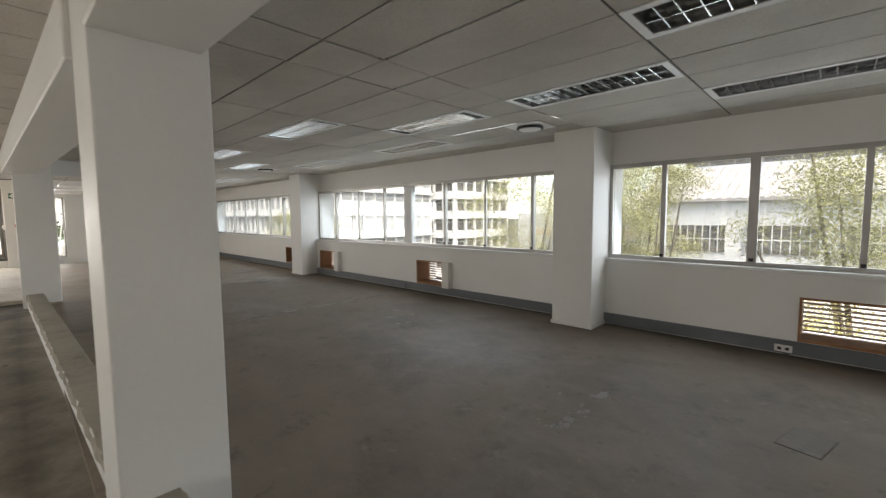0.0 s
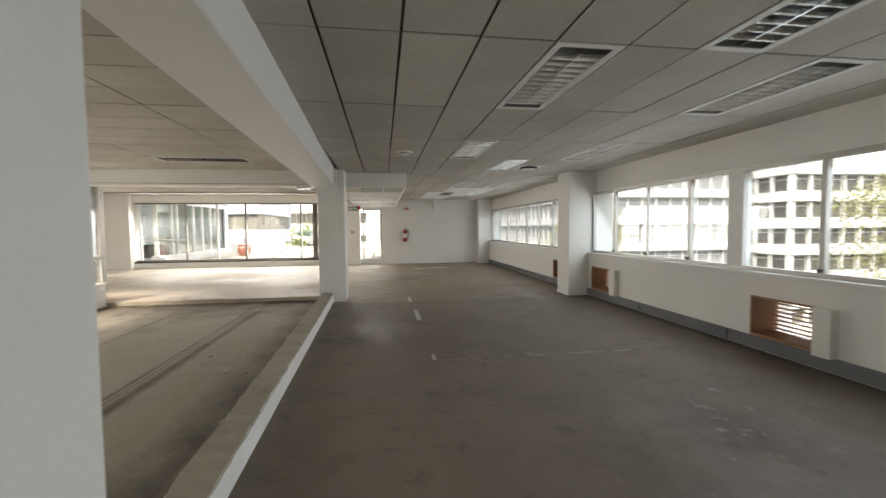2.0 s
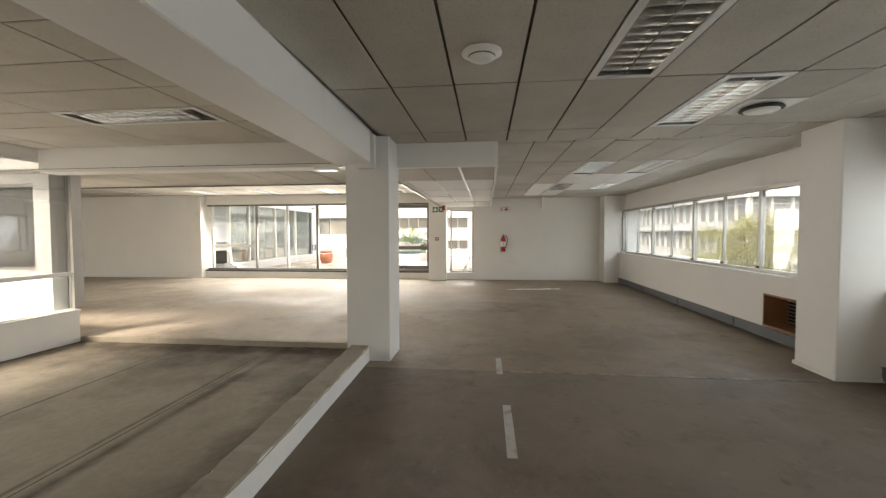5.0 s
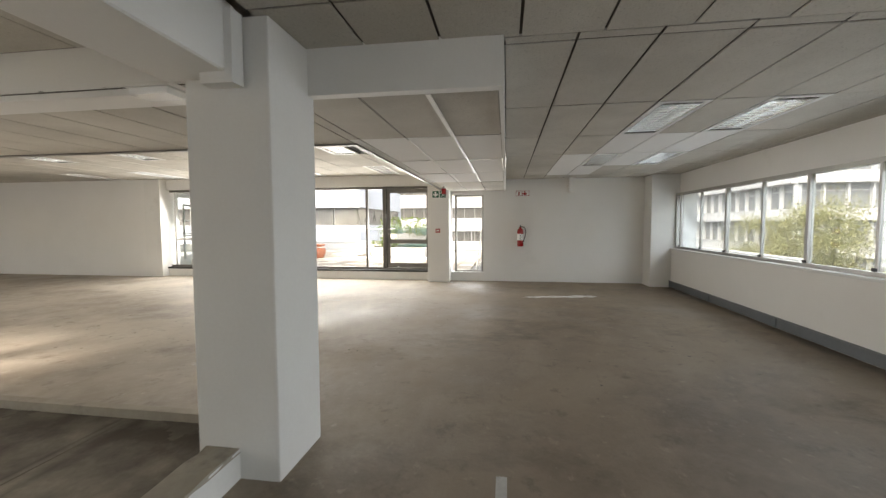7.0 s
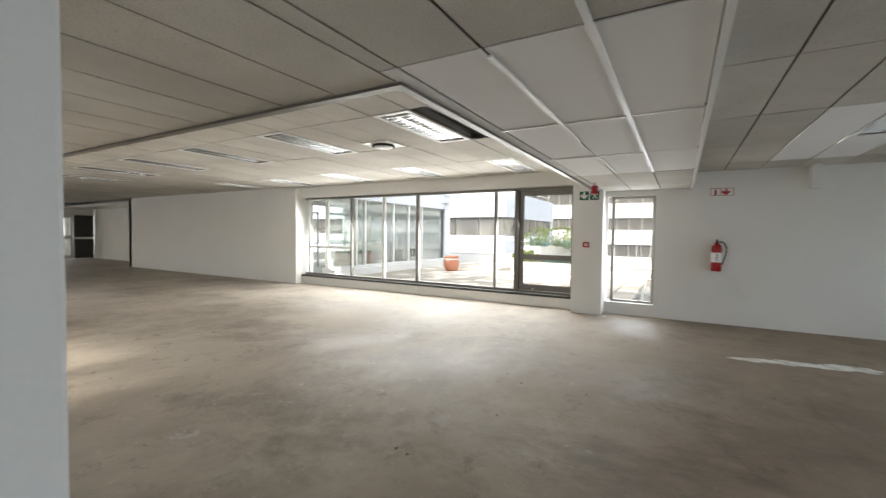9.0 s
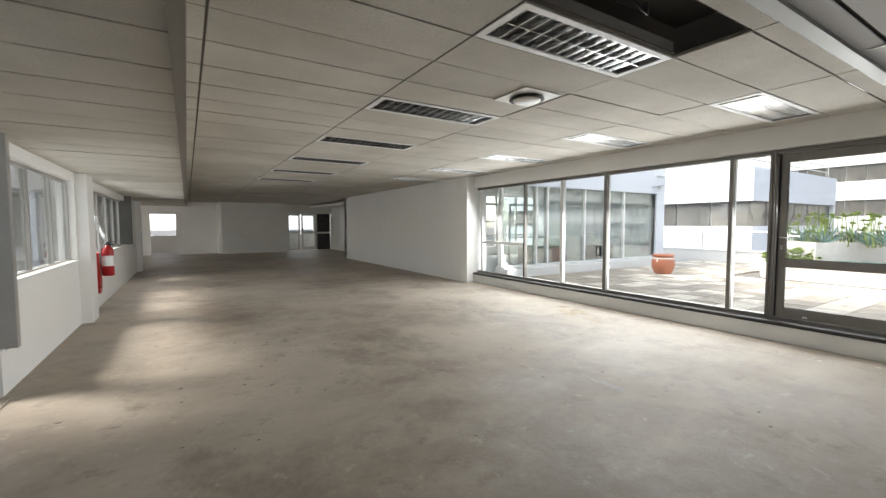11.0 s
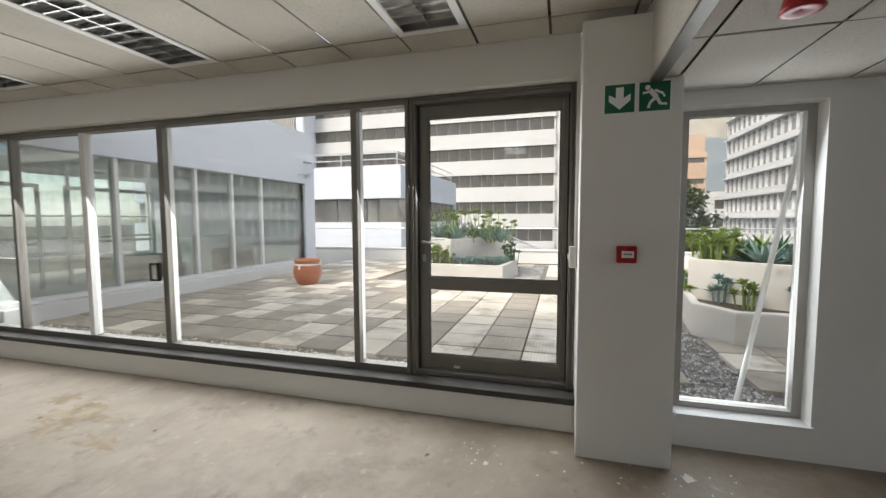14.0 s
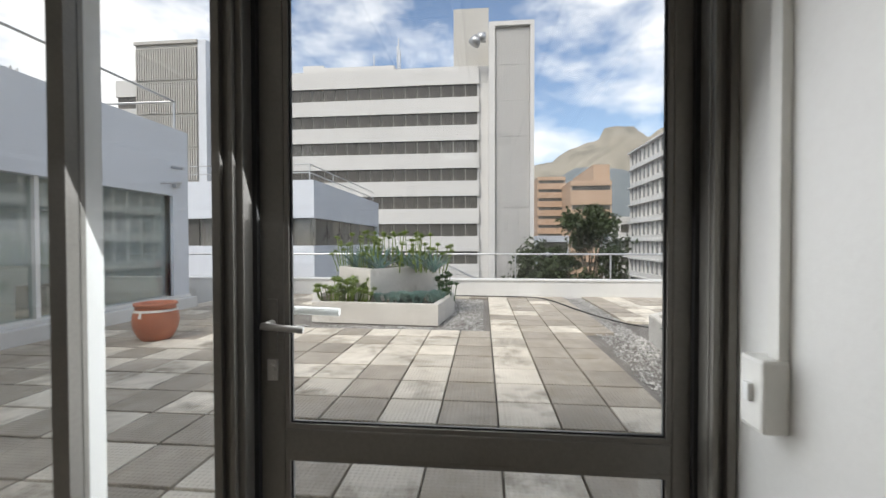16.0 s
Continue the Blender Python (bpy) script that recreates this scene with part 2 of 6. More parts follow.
add_dark_bands(M_RECESS, [(-0.55, 0.075, 0.95), (-0.72, 0.025, 0.8), (-1.9, 0.022, 0.75), (0.38, 0.3, 0.85), (-3.55, 0.09, 0.95)])
add_dark_bands(M_RECESS, [(-9.8, 1.15, 0.95)], "X")
# dark band under the trunking: floor grime and trunking shadow, put into the colour
add_dark_bands(M_FLOOR_HALL, [(5.62, 0.10, 0.7)])
add_dark_bands(M_FLOOR, [(5.62, 0.09, 0.6)])
M_KERB = surface("rough_kerb_top", (0.31, 0.275, 0.22), (0.43, 0.39, 0.32), 0.9, 18, 2.0, 0.5, stain=(0.2, 0.18, 0.15), stain_at=0.66, stain_scale=3)
M_KERBSIDE = surface("flaking_white_kerb_paint", (0.72, 0.715, 0.69), (0.80, 0.795, 0.77), 0.75, 30, 2.0, 0.3, stain=(0.5, 0.47, 0.42), stain_at=0.72, stain_scale=5)
M_TILE = surface("fissured_ceiling_tile", (0.40, 0.375, 0.325), (0.68, 0.65, 0.59), 0.95, 120, 0.7, 0.8, stain=(0.30, 0.275, 0.235), stain_at=0.655, stain_scale=75, island=0.05, dist=0.004)
M_TILE_NEW = surface("new_white_ceiling_tile", (0.76, 0.755, 0.74), (0.82, 0.815, 0.80), 0.9, 170, 0.8, 0.15, island=0.02, dist=0.003)
M_JOINT = surface("dusty_ceiling_joint", (0.085, 0.076, 0.062), (0.15, 0.135, 0.11), 0.9, 20, 1.5, 0.1)
M_VOID = surface("ceiling_void", (0.02, 0.018, 0.016), (0.045, 0.04, 0.036), 0.9, 20, 1, 0.2)
M_TBAR = surface("white_ceiling_bar", (0.72, 0.71, 0.68), (0.8, 0.79, 0.77), 0.45, 60, 2, 0.05)
M_SKIRT = surface("grey_trunking", (0.115, 0.125, 0.135), (0.155, 0.165, 0.175), 0.5, 40, 1.2, 0.08, stain=(0.24, 0.24, 0.23), stain_at=0.73, stain_scale=3)
M_ALU = surface("weathered_aluminium", (0.36, 0.345, 0.32), (0.47, 0.455, 0.43), 0.42, 90, 3, 0.06, metal=0.55)
M_ALU_DARK = surface("dark_anodised_aluminium", (0.16, 0.151, 0.136), (0.22, 0.208, 0.188), 0.42, 80, 2.5, 0.06, metal=0.5)
M_ALU_WHITE = surface("white_window_frame", (0.68, 0.68, 0.66), (0.77, 0.77, 0.75), 0.45, 60, 2, 0.06)
M_LEDGE = surface("black_threshold", (0.03, 0.028, 0.026), (0.07, 0.066, 0.06), 0.6, 40, 2, 0.2, stain=(0.16, 0.15, 0.13), stain_at=0.68, stain_scale=4)
M_WOOD = surface("varnished_box_timber", (0.22, 0.10, 0.045), (0.36, 0.18, 0.085), 0.5, 35, 3, 0.1)
M_LOUVRE = surface("brown_louvre_slat", (0.30, 0.225, 0.17), (0.42, 0.33, 0.26), 0.5, 40, 3, 0.05)
M_MIRROR = surface("polished_louvre_aluminium", (0.74, 0.74, 0.73), (0.84, 0.84, 0.83), 0.14, 60, 3, 0.02, metal=1.0)
M_HOUSING = surface("satin_light_housing", (0.34, 0.34, 0.33), (0.46, 0.46, 0.45), 0.35, 40, 2, 0.0, metal=0.4)
M_TUBE = surface("fluorescent_tube_glass", (0.80, 0.80, 0.79), (0.86, 0.86, 0.85), 0.25, 30, 2, 0.0)
M_PLASTIC = surface("off_white_plastic", (0.70, 0.69, 0.65), (0.77, 0.76, 0.72), 0.4, 50, 2, 0.04)
M_RED = surface("red_enamel", (0.33, 0.012, 0.014), (0.42, 0.02, 0.02), 0.3, 60, 3, 0.04)
M_BLACK = surface("black_rubber", (0.015, 0.015, 0.015), (0.035, 0.035, 0.035), 0.55, 60, 3, 0.1)
M_GREEN = surface("sign_green", (0.008, 0.10, 0.055), (0.012, 0.125, 0.07), 0.35, 60, 3, 0.02)
M_SIGNWHITE = surface("sign_white", (0.78, 0.79, 0.77), (0.84, 0.85, 0.83), 0.4, 60, 3, 0.02)
M_STEEL = surface("galvanised_steel", (0.42, 0.43, 0.44), (0.56, 0.57, 0.58), 0.4, 60, 3, 0.06, metal=0.85)
M_CHALK = surface("pale_screed_patch", (0.40, 0.385, 0.36), (0.58, 0.56, 0.53), 0.85, 30, 3, 0.25, stain=(0.25, 0.23, 0.2), stain_at=0.6, stain_scale=6)
M_PATCH = surface("flaked_screed", (0.20, 0.182, 0.16), (0.33, 0.31, 0.28), 0.85, 30, 3, 0.25, stain=(0.13, 0.117, 0.10), stain_at=0.53, stain_scale=7)
M_SUNPATCH_PLASTER = surface("sun_patch_and_white_plaster", (0.56, 0.545, 0.51), (0.76, 0.745, 0.71), 0.85, 30, 3, 0.25, stain=(0.36, 0.33, 0.29), stain_at=0.6, stain_scale=5)
M_OCHRE = surface("ochre_screed_stain", (0.36, 0.29, 0.20), (0.48, 0.42, 0.33), 0.85, 30, 3, 0.2, stain=(0.30, 0.24, 0.17), stain_at=0.55, stain_scale=5)
M_DIRT = surface("dark_grit", (0.10, 0.086, 0.068), (0.175, 0.15, 0.12), 0.95, 40, 4, 0.4)
M_SLAB_L = surface("pale_concrete_slab", (0.55, 0.50, 0.415), (0.80, 0.745, 0.645), 0.85, 55, 3.0, 0.5, stain=(0.28, 0.245, 0.195), stain_at=0.60, stain_scale=2.6, obj=0.12)
M_SLAB_D = surface("grey_concrete_slab", (0.27, 0.24, 0.20), (0.50, 0.45, 0.38), 0.85, 55, 3.0, 0.5, stain=(0.33, 0.29, 0.23), stain_at=0.60, stain_scale=2.6, obj=0.14)


def add_tread(m, pitch=0.032, depth=0.004):
    """Raised lozenge tread cast into paving slabs."""
    t = m.node_tree
    N, L = t.nodes.new, t.links.new
    p = t.nodes["Principled BSDF"]
    geo, sep = N("ShaderNodeNewGeometry"), N("ShaderNodeSeparateXYZ")
    L(geo.outputs["Position"], sep.inputs[0])
    waves = []
    for sign in ("ADD", "SUBTRACT"):
        a, k, w = N("ShaderNodeMath"), N("ShaderNodeMath"), N("ShaderNodeMath")
        a.operation, k.operation, w.operation = sign, "MULTIPLY", "SINE"
        k.inputs[1].default_value = math.pi / pitch
        L(sep.outputs["X"], a.inputs[0])
        L(sep.outputs["Y"], a.inputs[1])
        L(a.outputs[0], k.inputs[0])
        L(k.outputs[0], w.inputs[0])
        waves.append(w.outputs[0])
    mul, bp = N("ShaderNodeMath"), N("ShaderNodeBump")
    mul.operation = "MULTIPLY"
    L(waves[0], mul.inputs[0])
    L(waves[1], mul.inputs[1])
    bp.inputs["Strength"].default_value, bp.inputs["Distance"].default_value = 0.6, depth
    L(mul.outputs[0], bp.inputs["Height"])
    L(p.inputs["Normal"].links[0].from_socket, bp.inputs["Normal"])
    L(bp.outputs[0], p.inputs["Normal"])


add_tread(M_SLAB_L)
add_tread(M_SLAB_D)
M_GRAVELBED = surface("gravel_bed", (0.14, 0.13, 0.12), (0.24, 0.225, 0.205), 0.95, 60, 3, 0.8)
M_GRAVEL = surface("gravel_stone", (0.32, 0.315, 0.30), (0.58, 0.57, 0.55), 0.85, 60, 3, 0.3, island=0.35)
M_PARAPET = surface("white_masonry_paint", (0.60, 0.60, 0.585), (0.70, 0.70, 0.685), 0.7, 30, 1.0, 0.15, stain=(0.44, 0.43, 0.40), stain_at=0.69, stain_scale=1.2)
M_BLUEWALL = surface("pale_grey_blue_masonry_paint", (0.58, 0.61, 0.66), (0.66, 0.69, 0.74), 0.7, 30, 0.9, 0.12, stain=(0.44, 0.46, 0.49), stain_at=0.70, stain_scale=0.9)
M_PLANTER = surface("painted_concrete_planter", (0.52, 0.50, 0.46), (0.66, 0.64, 0.60), 0.8, 28, 1.8, 0.25, stain=(0.36, 0.33, 0.28), stain_at=0.66, stain_scale=2.2)
M_SOIL = surface("planter_soil", (0.05, 0.038, 0.028), (0.10, 0.08, 0.06), 0.95, 40, 4, 0.6)
M_TERRA = surface("glazed_terracotta", (0.33, 0.10, 0.05), (0.46, 0.16, 0.085), 0.45, 30, 4, 0.1, stain=(0.5, 0.3, 0.22), stain_at=0.72, stain_scale=6)
M_LEAF_Y = surface("yellow_green_leaf", (0.10, 0.17, 0.02), (0.20, 0.27, 0.035), 0.5, 30, 6, 0.1, island=0.3)
M_LEAF_G = surface("deep_green_leaf", (0.025, 0.075, 0.022), (0.055, 0.13, 0.04), 0.5, 30, 6, 0.1, island=0.3)
M_LEAF_B = surface("blue_green_succulent", (0.10, 0.19, 0.17), (0.18, 0.29, 0.26), 0.55, 30, 6, 0.05, island=0.25)
M_TREE_LEAF = surface("street_tree_leaf", (0.21, 0.21, 0.075), (0.36, 0.345, 0.15), 0.6, 10, 1.0, 0.0, island=0.35)
M_TREE_DARK = surface("dark_tree_leaf", (0.02, 0.035, 0.012), (0.05, 0.07, 0.025), 0.7, 6, 0.5, 0.0, island=0.35)
M_BARK = surface("tree_bark", (0.07, 0.055, 0.04), (0.13, 0.105, 0.08), 0.9, 20, 3, 0.5)
M_FAR_WHITE = surface("far_white_facade", (0.54, 0.535, 0.525), (0.63, 0.625, 0.61), 0.7, 3, 0.12, 0.0)
M_FAR_BRIGHT = surface("bright_white_facade", (0.62, 0.615, 0.60), (0.70, 0.695, 0.68), 0.7, 3, 0.12, 0.0)
M_FAR_GREY = surface("far_grey_concrete", (0.40, 0.39, 0.365), (0.50, 0.485, 0.455), 0.8, 3, 0.12, 0.0)
M_FAR_WIN = surface("far_window_glass", (0.025, 0.025, 0.025), (0.12, 0.113, 0.10), 0.3, 1.2, 0.25, 0.0, island=0.5, spec=0.3)
M_FAR_WIN_PALE = surface("pale_far_window_glass", (0.14, 0.145, 0.15), (0.30, 0.305, 0.30), 0.15, 1.2, 0.25, 0.0, island=0.5, spec=0.6)
M_FAR_TAN = surface("far_tan_facade", (0.43, 0.30, 0.21), (0.52, 0.38, 0.28), 0.8, 2, 0.1, 0.0)
M_FAR_ROOF = surface("grey_sheet_roof", (0.30, 0.28, 0.27), (0.40, 0.375, 0.36), 0.7, 5, 0.5, 0.1)
M_ROCK = surface("mountain_rock", (0.24, 0.225, 0.19), (0.38, 0.345, 0.285), 0.95, 0.03, 0.006, 0.0, stain=(0.20, 0.19, 0.16), stain_at=0.55, stain_scale=0.012)
# shaded slope: its shade and distance haze are mixed into this colour
M_FOOTHILL = surface("shaded_hazy_foothill", (0.13, 0.155, 0.17), (0.19, 0.21, 0.215), 0.95, 0.03, 0.006, 0.0)
M_GROUND = surface("city_ground", (0.05, 0.05, 0.048), (0.085, 0.083, 0.078), 0.9, 0.5, 0.05, 0.0)
M_GLASS = glass_material("window_glass", (0.78, 0.81, 0.82), veil=0.07)
M_GLASS_CLEAN = glass_material("door_glass", (0.96, 0.97, 0.96), veil=0.02)
M_GLASS_WING = glass_material("wing_glass", (0.84, 0.91, 0.89), ior=1.85, veil=0.05)
M_GLASS_COURT = glass_material("grey_court_glass", (0.60, 0.61, 0.61), ior=1.7, veil=0.05)
M_INNER = surface("pale_inner_finish", (0.74, 0.75, 0.72), (0.82, 0.83, 0.80), 0.8, 10, 0.6, 0.0)


# ---- mesh helpers ----
def box(bm, x0, x1, y0, y1, z0, z1, bevel=0.0):
    g = bmesh.ops.create_cube(bm, size=1.0)["verts"]
    for v in g:
        v.co = Vector(((x0 + x1) / 2 + v.co.x * abs(x1 - x0), (y0 + y1) / 2 + v.co.y * abs(y1 - y0), (z0 + z1) / 2 + v.co.z * abs(z1 - z0)))
    if bevel:
        es = {e for v in g for e in v.link_edges}
        bmesh.ops.bevel(bm, geom=list(es), offset=bevel, segments=2, affect="EDGES", profile=0.6)
    return g


def cyl(bm, p, q, r, r2=None, seg=12, caps=True):
    p, q = Vector(p), Vector(q)
    d = q - p
    g = bmesh.ops.create_cone(bm, cap_ends=caps, segments=seg, radius1=r, radius2=r if r2 is None else r2, depth=d.length)["verts"]
    m = Matrix.Translation((p + q) / 2) @ d.to_track_quat("Z", "Y").to_matrix().to_4x4()
    bmesh.ops.transform(bm, matrix=m, verts=g)
    return g


def lathe(bm, prof, seg=24, at=(0, 0, 0)):
    rings = []
    for r, z in prof:
        rings.append([bm.verts.new((at[0] + r * math.cos(2 * math.pi * i / seg), at[1] + r * math.sin(2 * math.pi * i / seg), at[2] + z)) for i in range(seg)])
    for a, b in zip(rings, rings[1:]):
        for i in range(seg):
            bm.faces.new((a[i], a[(i + 1) % seg], b[(i + 1) % seg], b[i]))
    return rings


def prism(bm, pts, z0, z1):
    lo = [bm.verts.new((x, y, z0)) for x, y in pts]
    hi = [bm.verts.new((x, y, z1)) for x, y in pts]
    n = len(pts)
    bm.faces.new(list(reversed(lo)))
    bm.faces.new(hi)
    for i in range(n):
        bm.faces.new((lo[i], lo[(i + 1) % n], hi[(i + 1) % n], hi[i]))


def mesh_of(bm, material, smooth=False):
    me = bpy.data.meshes.new("mesh")
    bmesh.ops.recalc_face_normals(bm, faces=bm.faces)
    if smooth:
        for f in bm.faces:
            f.smooth = True
    bm.to_mesh(me)
    bm.free()
    me.materials.append(material)
    return me


def part(name, bm, material, parent=None, label="", smooth=False):
    ob = new(name, mesh_of(bm, material, smooth))
    if parent:
        ob.parent = parent
    return tagged(ob, label)


def boxes(name, material, rows, parent=None, label="", bevel=0.0):
    bm = bmesh.new()
    for r in rows:
        box(bm, *r, bevel=bevel)
    return part(name, bm, material, parent, label)


def setting(name, material, rows, label, category, bevel=0.0):
    return tagged(boxes(name, material, rows, bevel=bevel), label, category, kind="structure")


def thing(name, label, category, at=(0, 0, 0), group="", turn=0):
    ob = new(name)
    ob.matrix_world = pose(*at, 0, 0, turn)
    ob.empty_display_size = 0.1
    return tagged(ob, label, category, group)


# ---- levels and lines of the plan ----
C, CS, CB = 2.46, 2.62, 2.20        # ceilings: hall, south wing, dropped band
WX = -17.53                         # west wall
NY, GY = 5.70, 5.80                 # north wall below the sill, window plane
EX, EY, EW = 3.6, -3.55, -10.05     # east end, court glazing, east wall of the south wing
SY = -22.4                          # far partition
TZ = 0.15                           # terrace
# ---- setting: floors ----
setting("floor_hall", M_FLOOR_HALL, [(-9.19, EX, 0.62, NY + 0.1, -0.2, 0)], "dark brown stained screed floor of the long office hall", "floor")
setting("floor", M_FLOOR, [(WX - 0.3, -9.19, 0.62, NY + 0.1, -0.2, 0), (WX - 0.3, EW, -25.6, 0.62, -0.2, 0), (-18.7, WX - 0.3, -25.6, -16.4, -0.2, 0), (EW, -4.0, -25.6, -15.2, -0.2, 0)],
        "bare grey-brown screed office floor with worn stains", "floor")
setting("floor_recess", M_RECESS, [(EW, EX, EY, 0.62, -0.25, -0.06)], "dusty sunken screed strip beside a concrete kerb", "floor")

# ---- setting: north wall ----
HOLES = [(-10.95, -10.2), (-9.09, -8.33), (-5.53, -4.80), (0.0, 0.76)]
H0, H1, SILL, HEAD = 0.15, 0.59, 0.82, 2.04
rows = [(WX, EX, NY, 6.22, 0, H0), (WX, EX, NY, 6.22, H1, SILL)]
xs = [WX] + [v for h in HOLES for v in h] + [EX]
rows += [(xs[i], xs[i + 1], NY, 6.22, H0, H1) for i in range(0, len(xs), 2)]
setting("wall_north_low", M_WALL, rows, "white painted wall below the long north windows", "wall")
setting("wall_north_high", M_WALL, [(WX, EX, 5.84, 6.22, HEAD, C + 0.3)], "white painted wall above the north windows", "wall")
PIL = [(WX, -17.04), (-9.75, -9.22), (-2.44, -1.91)]
for a, b in PIL:
    setting("pilaster", M_COLUMN, [(a, b, 5.27, 6.2, 0, C)], "white painted square pilaster between the windows", "pilaster", bevel=0.012)
    setting("plinth", M_COLUMN, [(a - 0.012 if a > WX else a, b + 0.012, 5.258, 5.69, 0.0, 0.04)], "low painted plinth round a pilaster", "plinth")
for a, b in ((-17.04, -9.75), (-9.22, -2.44), (-1.91, EX)):
    sk = setting("baseboard", M_SKIRT, [(a, b, NY - 0.035, NY - 0.002, 0.015, 0.145), (a, b, NY - 0.045, NY - 0.035, 0.135, 0.147)], "dark grey cable trunking along the foot of the wall", "baseboard")
    n = int((b - a) / 2.0)
    for i in range(1, n + 1):
        x = a + (b - a) * i / (n + 1)
        boxes("joint_cover", M_SKIRT, [(x - 0.02, x + 0.02, NY - 0.049, NY - 0.036, 0.012, 0.15)], sk)


def sash_window(name, a, b, marks, posts, z0, z1, label):
    """A strip window in the plane y = GY: frame, mullions, panes and sill."""
    w = thing(name, label, "window")
    tagged(w, kind="structure")
    y0, y1 = GY - 0.03, GY + 0.03
    boxes("window_frame", M_ALU, [(a, b, y0, y1, z0, z0 + 0.045), (a, b, y0, y1, z1 - 0.05, z1), (a, a + 0.04, y0, y1, z0 + 0.045, z1 - 0.05), (b - 0.04, b, y0, y1, z0 + 0.045, z1 - 0.05)], w)
    edges = [a + 0.04]
    for k, x in enumerate(marks):
        wide = 0.105 if x in posts else 0.042 if x == -0.41 else (0.025 if k % 2 == 0 else 0.016)
        dp = 0.055 if x in posts else (0.03 if k % 2 == 0 else 0.02)
        boxes("mullion", M_ALU_WHITE if x in posts else M_ALU, [(x - wide, x + wide, GY - dp, GY + dp, z0 + 0.045, z1 - 0.05)], w)
        if x not in posts:
            boxes("window_catch", M_BLACK, [(x - 0.02, x + 0.02, GY - dp - 0.025, GY - dp, z0 + 0.05, z0 + 0.085)], w)
        edges += [x - wide, x + wide]
    edges.append(b - 0.04)
    for i in range(0, len(edges), 2):
        p = boxes("pane", M_GLASS, [(edges[i], edges[i + 1], GY - 0.003, GY + 0.003, z0 + 0.045, z1 - 0.05)], w)
        p.visible_shadow = False
    boxes("window_sill", M_ALU_WHITE, [(a, b, NY - 0.03, GY + 0.03, SILL, SILL + 0.035)], w, bevel=0.006)
    return w


Z0, Z1 = SILL + 0.036, HEAD
sash_window("window_1", -17.04, -9.75, [-16.8, -15.9, -14.98, -14.0, -13.07, -12.1, -11.2, -10.35], [], Z0, Z1, "long aluminium strip window with sliding panes")
sash_window("window_2", -9.22, -2.44, [-8.44, -7.52, -6.6, -5.82, -4.86, -3.95, -3.06], [-5.82], Z0, Z1, "long aluminium strip window with a broad centre post")
sash_window("window_3", -1.91, EX, [-1.275, -0.41, 0.42, 1.3, 2.2], [], Z0, Z1, "long aluminium strip window beside a pilaster")

# ---- air conditioner openings ----
for k, (a, b) in enumerate(HOLES):
    ob = thing("wall_box", "timber-lined opening for a removed air conditioner, louvred outside", "wall box", group="air conditioner openings")
    boxes("lining", M_WOOD, [(a, b, NY - 0.012, 6.02, H0, H0 + 0.03), (a, b, NY - 0.012, 6.02, H1 - 0.022, H1), (a, a + 0.022, NY - 0.012, 6.02, H0 + 0.03, H1 - 0.022), (b - 0.022, b, NY - 0.012, 6.02, H0 + 0.03, H1 - 0.022)], ob)
    for i in range(8):
        z = H0 + 0.06 + i * 0.047
        bm = bmesh.new()
        g = box(bm, a + 0.022, b - 0.022, -0.022, 0.022, -0.004, 0.004)
        bmesh.ops.transform(bm, matrix=pose(0, 5.99, z, -28), verts=bm.verts)
        part("slat", bm, M_LOUVRE, ob)
    if k in (1, 2):
        boxes("side_panel", M_PLASTIC, [(b + 0.005, b + 0.17, NY - 0.09, NY, H0 - 0.01, H1 + 0.01)], ob, "white plastic cover panel", bevel=0.006)
    if k == 0:
        boxes("backing", M_BLACK, [(a + 0.022, b - 0.022, 6.0, 6.01, H0 + 0.03, H1 - 0.022)], ob)

# ---- setting: west wall, shopfront, column ----
SFX, CY0, CY1 = -17.66, 0.26, 0.785
SL0, SL1, SLZ0, SLZ1 = 0.87, 1.585, 0.21, 2.11
setting("wall_west", M_WALL, [(WX - 0.3, WX, SL1, 6.2, 0, C + 0.3), (WX - 0.3, WX, SL0 - 0.08, SL1, 0, SLZ0), (WX - 0.3, WX, SL0 - 0.08, SL1, SLZ1, C + 0.3)], "white painted end wall with a tall narrow window", "wall")
setting("wall_west_header", M_WALL, [(WX - 0.3, WX, -7.2, CY0, 2.35, CS + 0.15)], "white header above the terrace glazing", "wall")
setting("wall_west_south", M_WALL, [(-17.6, -17.3, -16.4, -7.09, 0, 3.05), (-17.9, -17.6, -16.4, -7.2, 0, 3.05)], "long white painted wall", "wall")
setting("pilaster", M_COLUMN, [(-17.9, -17.29, -7.55, -7.085, 0, CS)], "white pilaster at the end of the terrace glazing", "pilaster", bevel=0.01)
setting("column_west", M_COLUMN, [(-17.83, -17.22, CY0, CY1, 0, C + 0.1)], "white square column between glazed door and narrow window", "column", bevel=0.012)
setting("upstand", M_WALL, [(WX - 0.3, -17.50, -7.2, CY0, 0, 0.20)], "low white masonry upstand under the terrace glazing", "upstand", bevel=0.01)
setting("threshold", M_LEDGE, [(WX - 0.25, -17.475, -7.2, CY0, 0.20, 0.245)], "black worn threshold strip on the upstand", "threshold", bevel=0.008)

